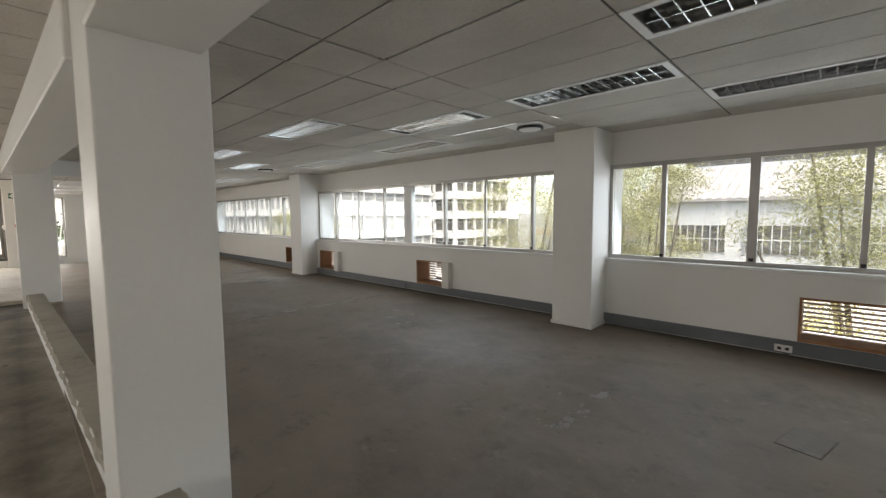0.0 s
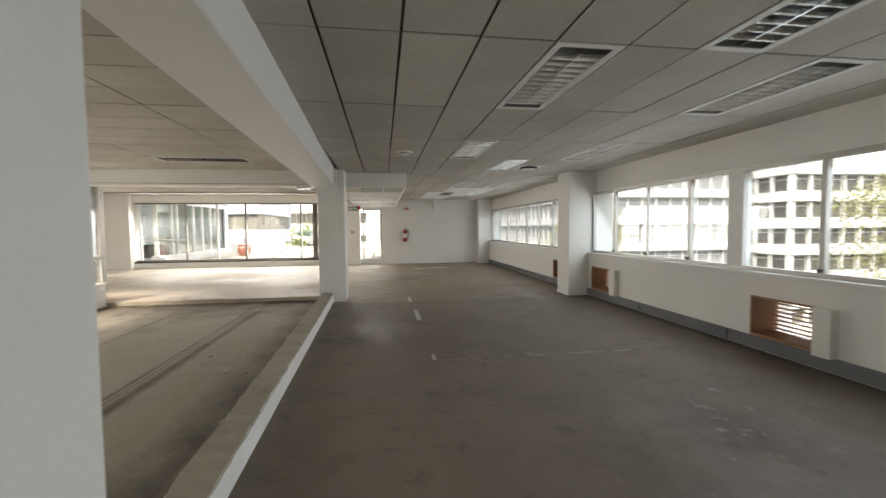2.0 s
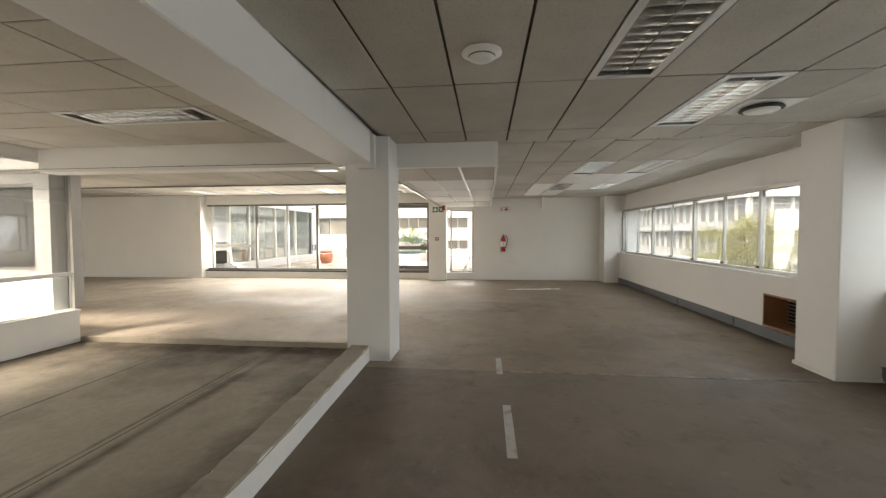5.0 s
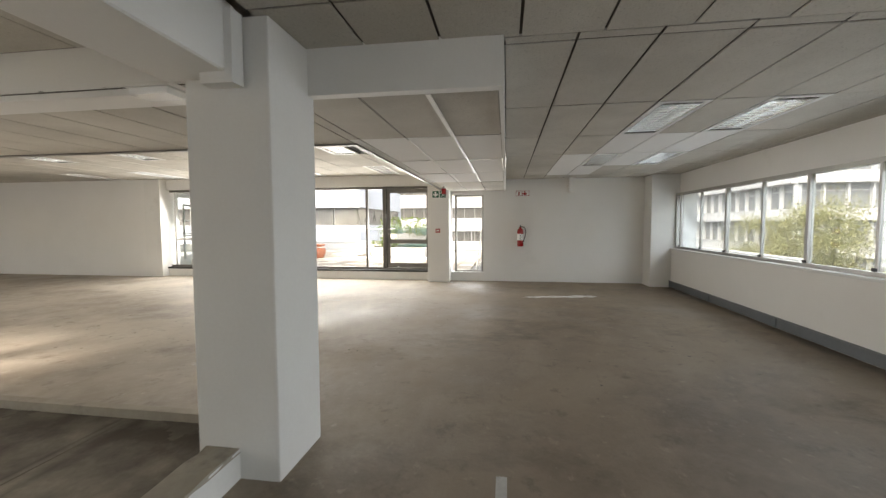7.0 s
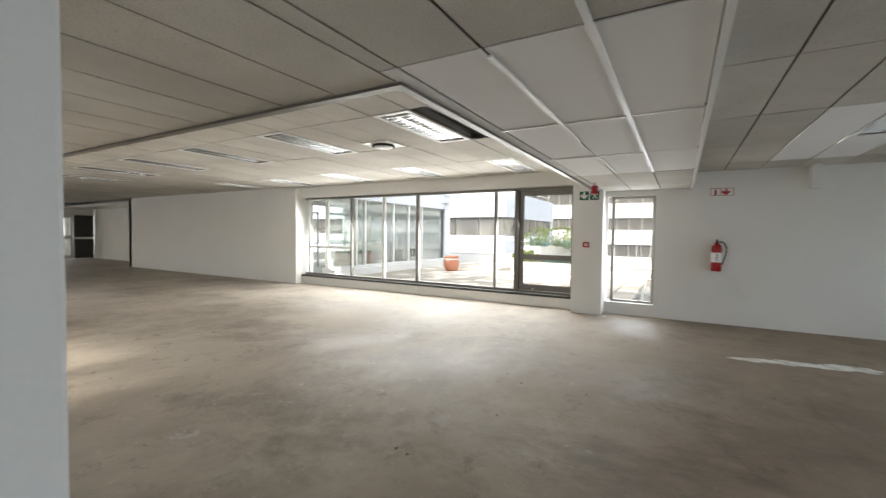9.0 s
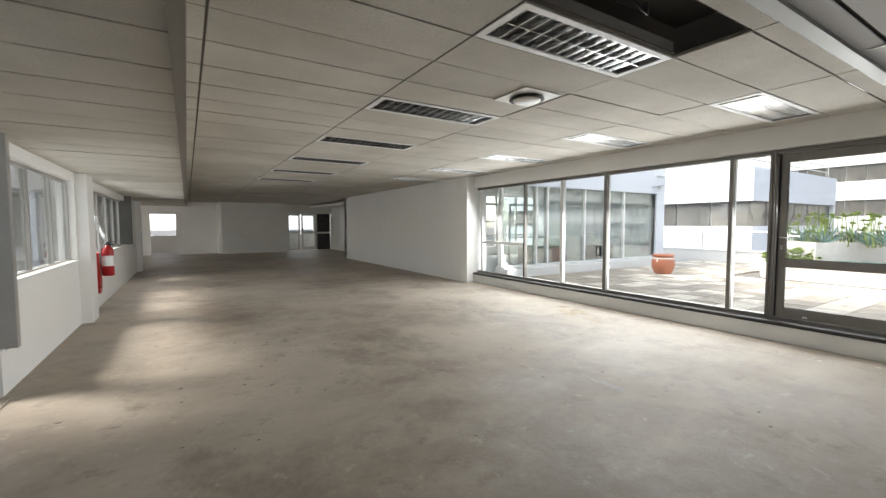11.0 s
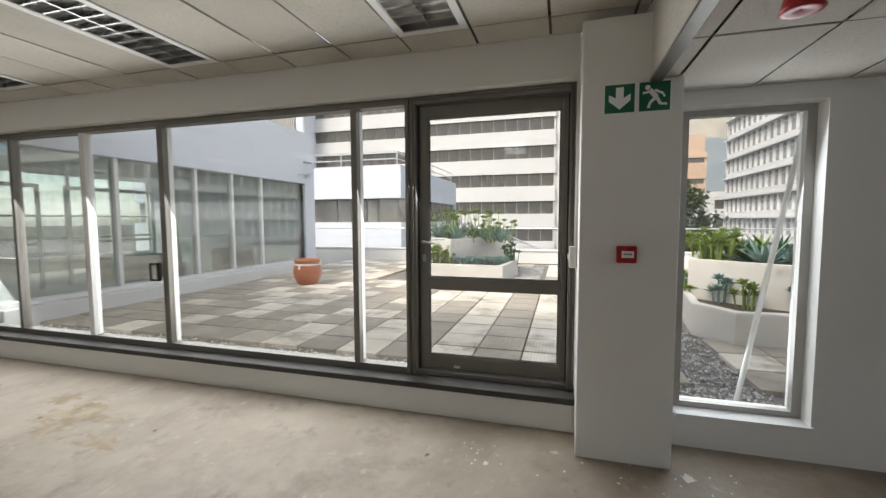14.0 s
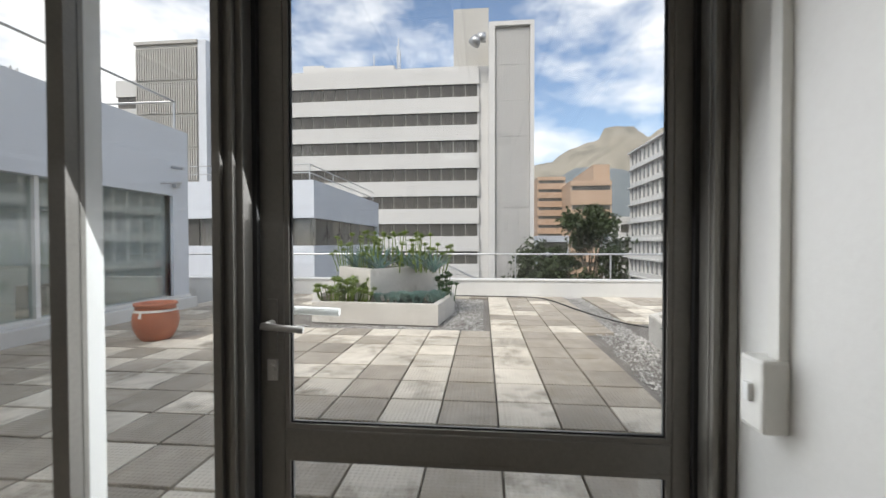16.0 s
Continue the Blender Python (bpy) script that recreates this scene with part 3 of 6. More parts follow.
w = tagged(thing("window_4", "tall narrow fixed window with white reveals beside a column", "window"), kind="structure")
boxes("window_frame", M_ALU, [(SFX - 0.03, SFX + 0.02, SL0, SL0 + 0.05, SLZ0 + 0.04, SLZ1 - 0.04), (SFX - 0.03, SFX + 0.02, SL1 - 0.05, SL1, SLZ0 + 0.04, SLZ1 - 0.04), (SFX - 0.03, SFX + 0.02, SL0, SL1, SLZ0, SLZ0 + 0.04), (SFX - 0.03, SFX + 0.02, SL0, SL1, SLZ1 - 0.04, SLZ1)], w)
pn = boxes("pane", M_GLASS_CLEAN, [(SFX - 0.008, SFX - 0.002, SL0 + 0.05, SL1 - 0.05, SLZ0 + 0.04, SLZ1 - 0.04)], w)
pn.visible_shadow = False
boxes("window_sill", M_ALU_WHITE, [(SFX + 0.02, WX + 0.015, SL0, SL1 + 0.01, SLZ0 - 0.02, SLZ0 + 0.004)], w)

# terrace glazing: fixed lights, a sliding leaf and a hinged door
FB, FT = 0.245, 2.345
w = tagged(thing("window_5", "aluminium terrace glazing with fixed and sliding panes", "window"), kind="structure")
boxes("window_frame", M_ALU_DARK, [(SFX - 0.05, SFX + 0.04, -7.2, -0.985, FB, FB + 0.05), (SFX - 0.05, SFX + 0.04, -7.2, -0.985, FT - 0.05, FT), (SFX - 0.05, SFX + 0.04, -7.2, -7.14, FB + 0.05, FT - 0.05)], w)
ys = [-6.93, -5.41, -4.36, -3.37, -1.41]
prev = -7.14
for k, y in enumerate(ys):
    hw = (0.03, 0.022, 0.03, 0.032, 0.025)[k]
    mt = M_ALU_WHITE if k in (0, 2) else M_ALU_DARK
    mu = boxes("mullion", mt, [(SFX - (0.02 if k in (3, 4) else 0.045), SFX + 0.035, y - hw, y + hw, FB + 0.05, FT - 0.05)], w)
    if k in (3, 4):
        boxes("outer_post", M_ALU_WHITE, [(SFX - 0.075, SFX - 0.021, y - 0.03, y + 0.022, FB + 0.05, FT - 0.05)], mu, "white outer post")
    if y > -6.9:
        pn = boxes("pane", M_GLASS_CLEAN, [(SFX - 0.006, SFX, prev, y - hw, FB + 0.05, FT - 0.05)], w)
        pn.visible_shadow = False
    prev = y + hw
pn = boxes("pane", M_GLASS_CLEAN, [(SFX - 0.006, SFX, prev, -0.985, FB + 0.05, FT - 0.05)], w)
pn.visible_shadow = False
boxes("pull_handle", M_BLACK, [(SFX + 0.035, SFX + 0.06, -3.45, -3.42, 0.88, 1.05), (SFX + 0.035, SFX + 0.075, -3.52, -3.45, 1.03, 1.05), (SFX + 0.035, SFX + 0.075, -3.52, -3.45, 0.88, 0.90), (SFX + 0.06, SFX + 0.075, -3.52, -3.50, 0.90, 1.03)], w, "black sliding door pull")
boxes("transom", M_ALU_WHITE, [(SFX - 0.04, SFX + 0.02, -6.90, -5.44, 0.98, 1.04)], w)

d = tagged(thing("door_1", "closed bronze-grey aluminium glazed door to the terrace", "door"), kind="structure")
y0, y1 = -0.985, 0.255
boxes("door_frame", M_ALU_DARK, [(SFX - 0.09, SFX + 0.03, y0, y0 + 0.085, FB, FT), (SFX - 0.09, SFX + 0.03, y1 - 0.05, y1, FB, FT), (SFX - 0.09, SFX + 0.03, y0 + 0.085, y1 - 0.05, FT - 0.05, FT), (SFX - 0.09, SFX + 0.03, y0 + 0.085, y1 - 0.05, FB, FB + 0.035)], d, bevel=0.004)
boxes("frame_rib", M_ALU_DARK, [(SFX + 0.03, SFX + 0.046, y0 + 0.012, y0 + 0.034, FB, FT), (SFX + 0.03, SFX + 0.046, y0 + 0.056, y0 + 0.068, FB, FT), (SFX + 0.03, SFX + 0.046, y1 - 0.048, y1 - 0.036, FB, FT), (SFX + 0.03, SFX + 0.05, y1 - 0.018, y1, FB, FT), (SFX + 0.03, SFX + 0.046, y0 + 0.07, y1 - 0.05, FT - 0.02, FT)], d, "raised ribs of the door frame", bevel=0.003)
boxes("door_stop", M_BLACK, [(SFX - 0.028, SFX - 0.012, y0 + 0.085, y0 + 0.097, FB + 0.035, FT - 0.05), (SFX - 0.028, SFX - 0.012, y1 - 0.06, y1 - 0.05, FB + 0.035, FT - 0.05)], d, "black rubber seal")
L0, L1, LX, G0, G1 = y0 + 0.09, y1 - 0.055, SFX - 0.048, -0.825, 0.155
leaf = boxes("door_leaf", M_ALU_DARK, [(LX - 0.03, LX + 0.018, L0, G0, FB + 0.04, FT - 0.055), (LX - 0.03, LX + 0.018, G1, L1, FB + 0.04, FT - 0.055), (LX - 0.03, LX + 0.018, G0, G1, 2.20, FT - 0.055), (LX - 0.03, LX + 0.018, G0, G1, 0.915, 0.99), (LX - 0.03, LX + 0.018, G0, G1, FB + 0.04, 0.385)], d, bevel=0.004)
for za, zb in ((0.385, 0.915), (0.99, 2.20)):
    pn = boxes("pane", M_GLASS_CLEAN, [(LX - 0.009, LX - 0.003, G0, G1, za, zb)], d)
    pn.visible_shadow = False
    boxes("glazing_bead", M_ALU_DARK, [(LX, LX + 0.014, G0, G0 + 0.012, za, zb), (LX, LX + 0.014, G1 - 0.012, G1, za, zb), (LX, LX + 0.014, G0 + 0.012, G1 - 0.012, za, za + 0.012), (LX, LX + 0.014, G0 + 0.012, G1 - 0.012, zb - 0.012, zb)], d)
    boxes("gasket", M_BLACK, [(LX - 0.002, LX + 0.006, G0 + 0.012, G0 + 0.017, za + 0.012, zb - 0.012), (LX - 0.002, LX + 0.006, G1 - 0.017, G1 - 0.012, za + 0.012, zb - 0.012), (LX - 0.002, LX + 0.006, G0 + 0.017, G1 - 0.017, za + 0.012, za + 0.017)], d, "black rubber glazing gasket")
bm = bmesh.new()
cyl(bm, (LX + 0.018, -0.855, 1.27), (LX + 0.06, -0.855, 1.27), 0.011)
cyl(bm, (LX + 0.06, -0.865, 1.27), (LX + 0.06, -0.755, 1.262), 0.009)
part("door_handle", bm, M_ALU, leaf, "dull metal lever handle", True)
bm = bmesh.new()
box(bm, LX + 0.018, LX + 0.026, -0.868, -0.842, 1.12, 1.175)
cyl(bm, (LX + 0.02, -0.855, 1.155), (LX + 0.034, -0.855, 1.155), 0.010)
cyl(bm, (LX + 0.02, -0.855, 1.128), (LX + 0.03, -0.855, 1.128), 0.005)
part("lock", bm, M_ALU, leaf, "small cylinder lock")
bm = bmesh.new()
cyl(bm, (LX - 0.03, -0.855, 1.29), (LX - 0.08, -0.855, 1.29), 0.011)
cyl(bm, (LX - 0.08, -0.865, 1.29), (LX - 0.08, -0.71, 1.285), 0.012)
part("outer_handle", bm, M_SIGNWHITE, leaf, "white outer lever handle", True)
boxes("label_plate", M_PLASTIC, [(LX + 0.018, LX + 0.021, -0.62, -0.575, 0.30, 0.318)], leaf, "small maker's plate with no readable words")

boxes("handle_plate", M_ALU_DARK, [(LX + 0.018, LX + 0.023, -0.868, -0.842, 1.19, 1.335)], leaf, "dark handle backplate", bevel=0.002)

# ---- setting: inner columns, beams, kerb ----
setting("column", M_COLUMN, [(-9.90, -9.40, 0.45, 0.935, -0.06, C)], "white painted square concrete column standing by a kerb", "column", bevel=0.012)
setting("column", M_COLUMN, [(-2.37, -1.89, 0.65, 1.09, -0.06, C)], "white painted square concrete column with a blank switch plate", "column", bevel=0.012)


def skew_box(bm, x0, x1, yn0, yn1, width, z0, z1):
    """A bar along x whose north face runs from yn0 (at x0) to yn1 (at x1)."""
    prism(bm, [(x0, yn0 - width), (x1, yn1 - width), (x1, yn1), (x0, yn0)], z0, z1)


bm = bmesh.new()
skew_box(bm, -9.40, -2.37, 0.755, 1.04, 0.42, 2.155, C + 0.05)
skew_box(bm, -1.89, EX, 1.06, 1.2, 0.42, 2.155, C + 0.05)
bmesh.ops.bevel(bm, geom=list(bm.edges), offset=0.008, segments=1, affect="EDGES")
tagged(part("beam", bm, M_WALL), "white painted downstand beam between two columns", "beam", kind="structure")
setting("beam_cross", M_WALL, [(-9.85, -9.60, EY, 0.36, 2.17, C + 0.05)], "white painted cross beam", "beam", bevel=0.008)
setting("bulkhead", M_WALL, [(-9.90, -9.82, 0.93, 2.12, CB - 0.02, C + 0.05), (WX, -9.90, 2.09, 2.12, CB - 0.02, C + 0.05)], "white edge of the dropped ceiling band", "bulkhead")
bm = bmesh.new()
skew_box(bm, -9.40, -2.37, 0.70, 0.86, 0.195, -0.06, 0.165)
skew_box(bm, -1.89, EX, 0.87, 0.96, 0.195, -0.06, 0.165)
kerb = tagged(part("kerb", bm, M_KERBSIDE), "low concrete kerb with flaking white paint on its side", "kerb", kind="structure")
bm = bmesh.new()
random.seed(4)
for (xa, xb, ya, yb) in ((-9.40, -2.37, 0.70, 0.86), (-1.89, EX, 0.87, 0.96)):
    n = int((xb - xa) / 0.09)
    lo, hi = [], []
    for i in range(n + 1):
        f = i / n
        x, y = xa + (xb - xa) * f, ya + (yb - ya) * f
        dz = random.uniform(0, 0.012)
        lo.append((bm.verts.new((x, y - 0.198 + random.uniform(-.008, .012), 0.168 + dz)), bm.verts.new((x, y - 0.206 + random.uniform(-.010, .006), 0.10))))
        hi.append((bm.verts.new((x, y + random.uniform(-.007, .004), 0.168 + dz)), bm.verts.new((x, y + 0.002, 0.158 + random.uniform(-.014, 0)))))
    for i in range(n):
        for a, b, c, e in ((lo[i][1], lo[i + 1][1], lo[i + 1][0], lo[i][0]), (lo[i][0], lo[i + 1][0], hi[i + 1][0], hi[i][0]), (hi[i][0], hi[i + 1][0], hi[i + 1][1], hi[i][1])):
            bm.faces.new((a, b, c, e))
part("kerb_top", bm, M_KERB, kerb, "rough bare concrete top")
setting("recess_edge", M_KERB, [(EW - 0.07, EW + 0.015, EY + 0.05, 0.36, -0.06, 0.012)], "chipped white edge of the sunken strip", "edge", bevel=0.006)

# ---- setting: court glazing on the south side ----
setting("wall_court_low", M_WALL, [(EW, EX, EY - 0.16, EY, -0.06, 0.36)], "low white wall under the court glazing", "wall")
setting("wall_court_high", M_WALL, [(EW, EX, EY - 0.16, EY, 2.34, C + 0.2)], "white wall above the court glazing", "wall")
w = tagged(thing("window_6", "white-framed court glazing with a low transom", "window"), kind="structure")
GS = EY - 0.06
boxes("window_frame", M_ALU_WHITE, [(EW, EX, GS - 0.03, GS + 0.03, 0.36, 0.40), (EW, EX, GS - 0.03, GS + 0.03, 2.30, 2.34)], w)
boxes("window_sill", M_ALU_WHITE, [(EW, EX, GS + 0.03, EY + 0.02, 0.36, 0.385)], w)
x, k = -10.08, 0
while x < EX:
    wide = 0.07 if k % 2 == 0 else 0.022
    boxes("mullion", M_ALU_WHITE if k else M_ALU, [(x - wide, x + wide, GS - 0.04, GS + 0.04, 0.40, 2.30)], w)
    xa, xb = x + wide, min(EX, x + 0.975 - (0.022 if k % 2 == 0 else 0.07))
    boxes("transom", M_ALU_WHITE, [(xa, xb, GS - 0.025, GS + 0.025, 0.845, 0.895)], w)
    for za, zb in ((0.40, 0.845), (0.895, 2.30)):
        p = boxes("pane", M_GLASS if za < 0.8 else M_GLASS_COURT, [(xa, xb, GS - 0.003, GS + 0.003, za, zb)], w)
        p.visible_shadow = False
    x, k = x + 0.975, k + 1

# ---- setting: south wing ----
setting("wall_wing_east", M_WALL, [(EW, EW + 0.2, -15.2, EY - 0.16, 0, 0.92), (EW, EW + 0.2, -15.2, EY - 0.16, 2.08, CS + 0.1), (EW, EW + 0.2, -3.95, EY - 0.16, 0.92, 2.08), (EW, EW + 0.2, -7.05, -6.55, 0.92, 2.08), (EW, EW + 0.2, -15.2, -12.7, 0.92, 2.08)], "white painted wall with strip windows to the court", "wall")
setting("pilaster", M_COLUMN, [(EW - 0.14, EW + 0.1, -7.05, -6.6, 0, CB)], "white pilaster between the court windows", "pilaster", bevel=0.01)
setting("pilaster", M_COLUMN, [(EW - 0.12, EW + 0.1, -15.2, -14.7, 0, CB)], "white pilaster at the end of the wall", "pilaster", bevel=0.01)
for name, a, b in (("window_7", -6.55, -3.95), ("window_8", -12.7, -7.05)):
    w = tagged(thing(name, "aluminium strip window to the court", "window"), kind="structure")
    boxes("window_frame", M_ALU, [(EW + 0.08, EW + 0.13, a, b, 0.92, 0.96), (EW + 0.08, EW + 0.13, a, b, 2.04, 2.08)], w)
    n = round((b - a) / 0.93)
    for i in range(n + 1):
        y = a + (b - a) * i / n
        boxes("mullion", M_ALU, [(EW + 0.075, EW + 0.135, max(a, y - 0.025), min(b, y + 0.025), 0.96, 2.04)], w)
        if i < n:
            p = boxes("pane", M_GLASS, [(EW + 0.1, EW + 0.106, y + 0.025, y + (b - a) / n - 0.025, 0.96, 2.04)], w)
            p.visible_shadow = False
    boxes("window_sill", M_ALU_WHITE, [(EW - 0.02, EW + 0.08, a, b, 0.92, 0.945)], w)
setting("wall_far", M_WALL, [(-16.1, -12.9, SY - 0.2, SY, 0, 3.05), (-12.9, -10.95, SY - 0.9, SY - 0.7, 0, 3.05), (-12.9, -12.75, SY - 0.7, SY - 0.2, 0, 3.05), (-10.95, -9.9, SY - 0.9, SY - 0.7, 2.0, 3.05), (-9.9, -4.0, SY - 0.9, SY - 0.7, 0, 3.05)], "white partition with a doorway and a flush access panel", "wall")
setting("wall_far_rear", M_WALL, [(-18.9, -4.0, -25.8, -25.6, 0, 0.9), (-18.9, -4.0, -25.8, -25.6, 2.1, 3.05), (-18.9, -18.3, -25.8, -25.6, 0.9, 2.1), (-16.3, -11.2, -25.8, -25.6, 0.9, 2.1), (-9.6, -4.0, -25.8, -25.6, 0.9, 2.1)], "white rear wall with windows", "wall")
setting("wall_lobby", M_WALL, [(-18.9, -18.7, -25.6, -16.4, 0, 3.05), (-18.7, -17.3, -16.4, -16.2, 0, 3.05), (-4.0, -3.8, -25.8, -15.2, 0, 0.9), (-4.0, -3.8, -25.8, -15.2, 2.1, 3.05), (EW + 0.2, -4.0, -15.4, -15.2, 0, 3.05), (-16.2, -16.1, -23.2, SY - 0.2, 0, CS), (-18.7, -16.1, -23.34, -23.2, 2.2, 3.05)], "white lobby wall", "wall")
d = tagged(thing("door_2", "white-framed glazed double doors with dark side panel", "door"), kind="structure")
for a in (-16.95, -17.85):
    leaf = boxes("door_leaf", M_ALU_WHITE, [(a, a + 0.09, -23.3, -23.25, 0.02, 2.1), (a + 0.75, a + 0.84, -23.3, -23.25, 0.02, 2.1), (a + 0.09, a + 0.75, -23.3, -23.25, 1.98, 2.1), (a + 0.09, a + 0.75, -23.3, -23.25, 0.95, 1.08), (a + 0.09, a + 0.75, -23.3, -23.25, 0.02, 0.16)], d)
    boxes("push_bar", M_STEEL, [(a + 0.12, a + 0.72, -23.24, -23.21, 1.09, 1.12)], leaf)
    p = boxes("pane", M_GLASS, [(a + 0.09, a + 0.75, -23.28, -23.274, 0.16, 1.98)], d)
    p.visible_shadow = False
boxes("side_panel", M_LEDGE, [(-18.66, -17.88, -23.3, -23.25, 0.02, 0.95), (-18.66, -17.88, -23.3, -23.25, 1.05, 2.1)], d, "dark tinted side panel")
boxes("door_frame", M_ALU_WHITE, [(-18.7, -16.1, -23.32, -23.22, 2.1, 2.2), (-17.9, -17.86, -23.32, -23.22, 0, 2.1), (-18.66, -17.9, -23.32, -23.22, 0.95, 1.05)], d)
boxes("access_panel", M_WALL, [(-15.1, -14.5, SY, SY + 0.012, 0.45, 2.05)], bpy.data.objects["wall_far"], "flush white access panel")

# closing walls out of view
setting("wall_east", M_WALL, [(EX, EX + 0.2, EY - 0.2, 6.3, -0.06, C + 0.3)], "plain white wall", "wall")
setting("roof", M_FAR_GREY, [(WX - 0.35, EX + 0.3, EY - 0.5, 6.6, 3.05, 3.3), (-18.9, EW + 0.5, -26.0, EY - 0.5, 3.05, 3.3), (EW + 0.5, -3.5, -26, -15.0, 3.05, 3.3)], "flat concrete roof slab", "roof")


# ---- ceilings ----
def tiled(name, x0, x1, y0, y1, z, px, py, ox, oy, label, skip=(), white=(), bar=False):
    """Lay-in tiles px by py with open joints; cells listed in skip are left out, those in white are new tiles."""
    bms = [bmesh.new(), bmesh.new()]
    i0, i1 = math.floor((x0 - ox) / px), math.ceil((x1 - ox) / px)
    j0, j1 = math.floor((y0 - oy) / py), math.ceil((y1 - oy) / py)
    rnd = random.Random(len(name))
    for i in range(i0, i1):
        for j in range(j0, j1):
            if (i, j) in skip:
                continue
            a, b = max(x0, ox + i * px), min(x1, ox + (i + 1) * px)
            c, e = max(y0, oy + j * py), min(y1, oy + (j + 1) * py)
            if b - a < 0.03 or e - c < 0.03:
                continue
            g = 0.0085
            dz = rnd.choice((0, 0, 0, 0.002, 0.004))
            bm = bms[1 if (i, j) in white else 0]
            vs = [bm.verts.new(v) for v in ((a + g, c + g, z + dz), (b - g, c + g, z + dz), (b - g, e - g, z + dz), (a + g, e - g, z + dz), (a + g, c + g, z + 0.007), (b - g, c + g, z + 0.007), (b - g, e - g, z + 0.007), (a + g, e - g, z + 0.007))]
            for f in ((3, 2, 1, 0), (0, 1, 5, 4), (1, 2, 6, 5), (2, 3, 7, 6), (3, 0, 4, 7)):
                bm.faces.new([vs[k] for k in f])
    for n, bm in enumerate(bms):
        if bm.verts:
            me = bpy.data.meshes.new("mesh")
            bm.to_mesh(me)
            me.materials.append(M_TILE_NEW if n else M_TILE)
            tagged(new(name + ("_new" if n else ""), me), label if not n else "replaced plain white ceiling tiles", "ceiling", kind="structure")
        bm.free()
    if bar:
        rows = [(ox + i * px - 0.012, ox + i * px + 0.012, y0, y1, z - 0.003, z + 0.004) for i in range(i0 + 1, i1) if x0 < ox + i * px < x1]
        setting(name + "_bars", M_TBAR, rows, "white ceiling bars", "ceiling")
    setting(name + "_grid", M_TBAR if bar else M_JOINT, [(max(x0, ox + i * px - 0.015), min(x1, ox + i * px + 0.015), y0, y1, z + 0.008, z + 0.016) for i in range(i0, i1 + 1) if x0 - 0.01 < ox + i * px < x1 + 0.01] + [(x0, x1, max(y0, oy + j * py - 0.015), min(y1, oy + j * py + 0.015), z + 0.017, z + 0.025) for j in range(j0, j1 + 1) if y0 - 0.01 < oy + j * py < y1 + 0.01], "dark ceiling grid behind the joints", "ceiling")


PX, PY = 1.372, 0.457
OX, OY = -3.86, 1.755            # grid crossings: middle, west and east parts of the hall
OXW, OYW, OXE = -11.33, 2.08, -2.02
MID_LIGHTS = [(-1, 2), (-3, 2), (0, 4), (-4, 4), (-1, 6), (-3, 6)]
WEST_LIGHTS = [(-1, 3), (-1, 5), (-3, 3), (-3, 5)]
EAST_LIGHTS = [(0, 4), (1, 6), (1, 2), (3, 4)]
tiled("ceiling", -9.86, OXE, 0.85, 5.92, C, PX, PY, OX, OY, "stained fissured mineral ceiling tiles in long panels", skip=set(MID_LIGHTS))
tiled("ceiling_west", WX, -9.86, 2.12, 5.92, C, PX, PY, OXW, OYW, "stained mineral ceiling tiles with some replaced panels", skip=set(WEST_LIGHTS), white={(-2, 3), (-2, 4), (-2, 5), (-3, 4), (-4, 2), (-4, 3), (-3, 2)})
tiled("ceiling_east", OXE, EX, 0.85, 5.92, C, PX, PY, OXE, OY, "stained mineral ceiling tiles at the east end", skip=set(EAST_LIGHTS))
RX, RY = -8.68, -0.42
tiled("ceiling_recess", -9.6, EX, EY, 0.62, C, PY, PX, RX, RY, "white ceiling panels over the sunken strip", skip={(0, -1), (4, -2)})
tiled("ceiling_band", WX, -9.90, 0.64, 2.09, CB, PX, PY * 0.98, -11.22, 1.205, "dropped ceiling band of old and new tiles", white={(i, j) for i in (-1, -2, -3) for j in (-2, -1, 0, 1, 2)}, bar=False)
setting("ceiling_bars", M_TBAR, [(-13.2, -11.3, 1.195, 1.225, CB - 0.010, CB - 0.001), (-15.1, -14.1, 1.235, 1.26, CB - 0.010, CB - 0.001), (-15.3, -9.95, 1.64, 1.67, CB - 0.010, CB - 0.001), (-12.61, -12.585, 0.70, 2.08, CB - 0.008, CB - 0.001), (-13.98, -13.955, 0.70, 1.64, CB - 0.008, CB - 0.001)], "white metal ceiling bars along the dropped band", "ceiling")
tiled("ceiling_band_south", -11.38, -9.60, -15.2, 0.64, CB, PX * 1.3, PY, -11.38, 0.2, "dropped ceiling band of old tiles along the wing")
setting("bulkhead_wing", M_TILE, [(-11.42, -11.38, -15.2, 0.66, CB, CS + 0.05), (WX, -11.42, 0.62, 0.66, CB, CS + 0.05)], "white vertical edge of the dropped ceiling", "bulkhead")
setting("trim", M_ALU_DARK, [(-11.43, -11.37, -15.2, 0.67, CB - 0.02, CB - 0.003), (WX, -11.43, 0.61, 0.67, CB - 0.02, CB - 0.003)], "dark metal edge trim of the dropped ceiling", "trim")
SX, SO, PXW, PYW = -12.97, -0.40, 1.43, 0.475
WING_LIGHTS = [(-1, -1), (-1, -5), (-1, -9), (-1, -13), (-1, -17), (-1, -21), (-3, -1), (-3, -5), (-3, -9), (-3, -13), (-3, -17)]
tiled("ceiling_wing", WX, -11.42, -25.6, 0.62, CS, PXW, PYW, SX, SO, "stained ceiling tiles of the south wing", skip=set(WING_LIGHTS) | {(-1, 0)})
tiled("ceiling_far", EW - 1.4, -4.0, -25.6, -15.2, CB + 0.2, PX, PY, SX, SO, "plain ceiling tiles at the far end")
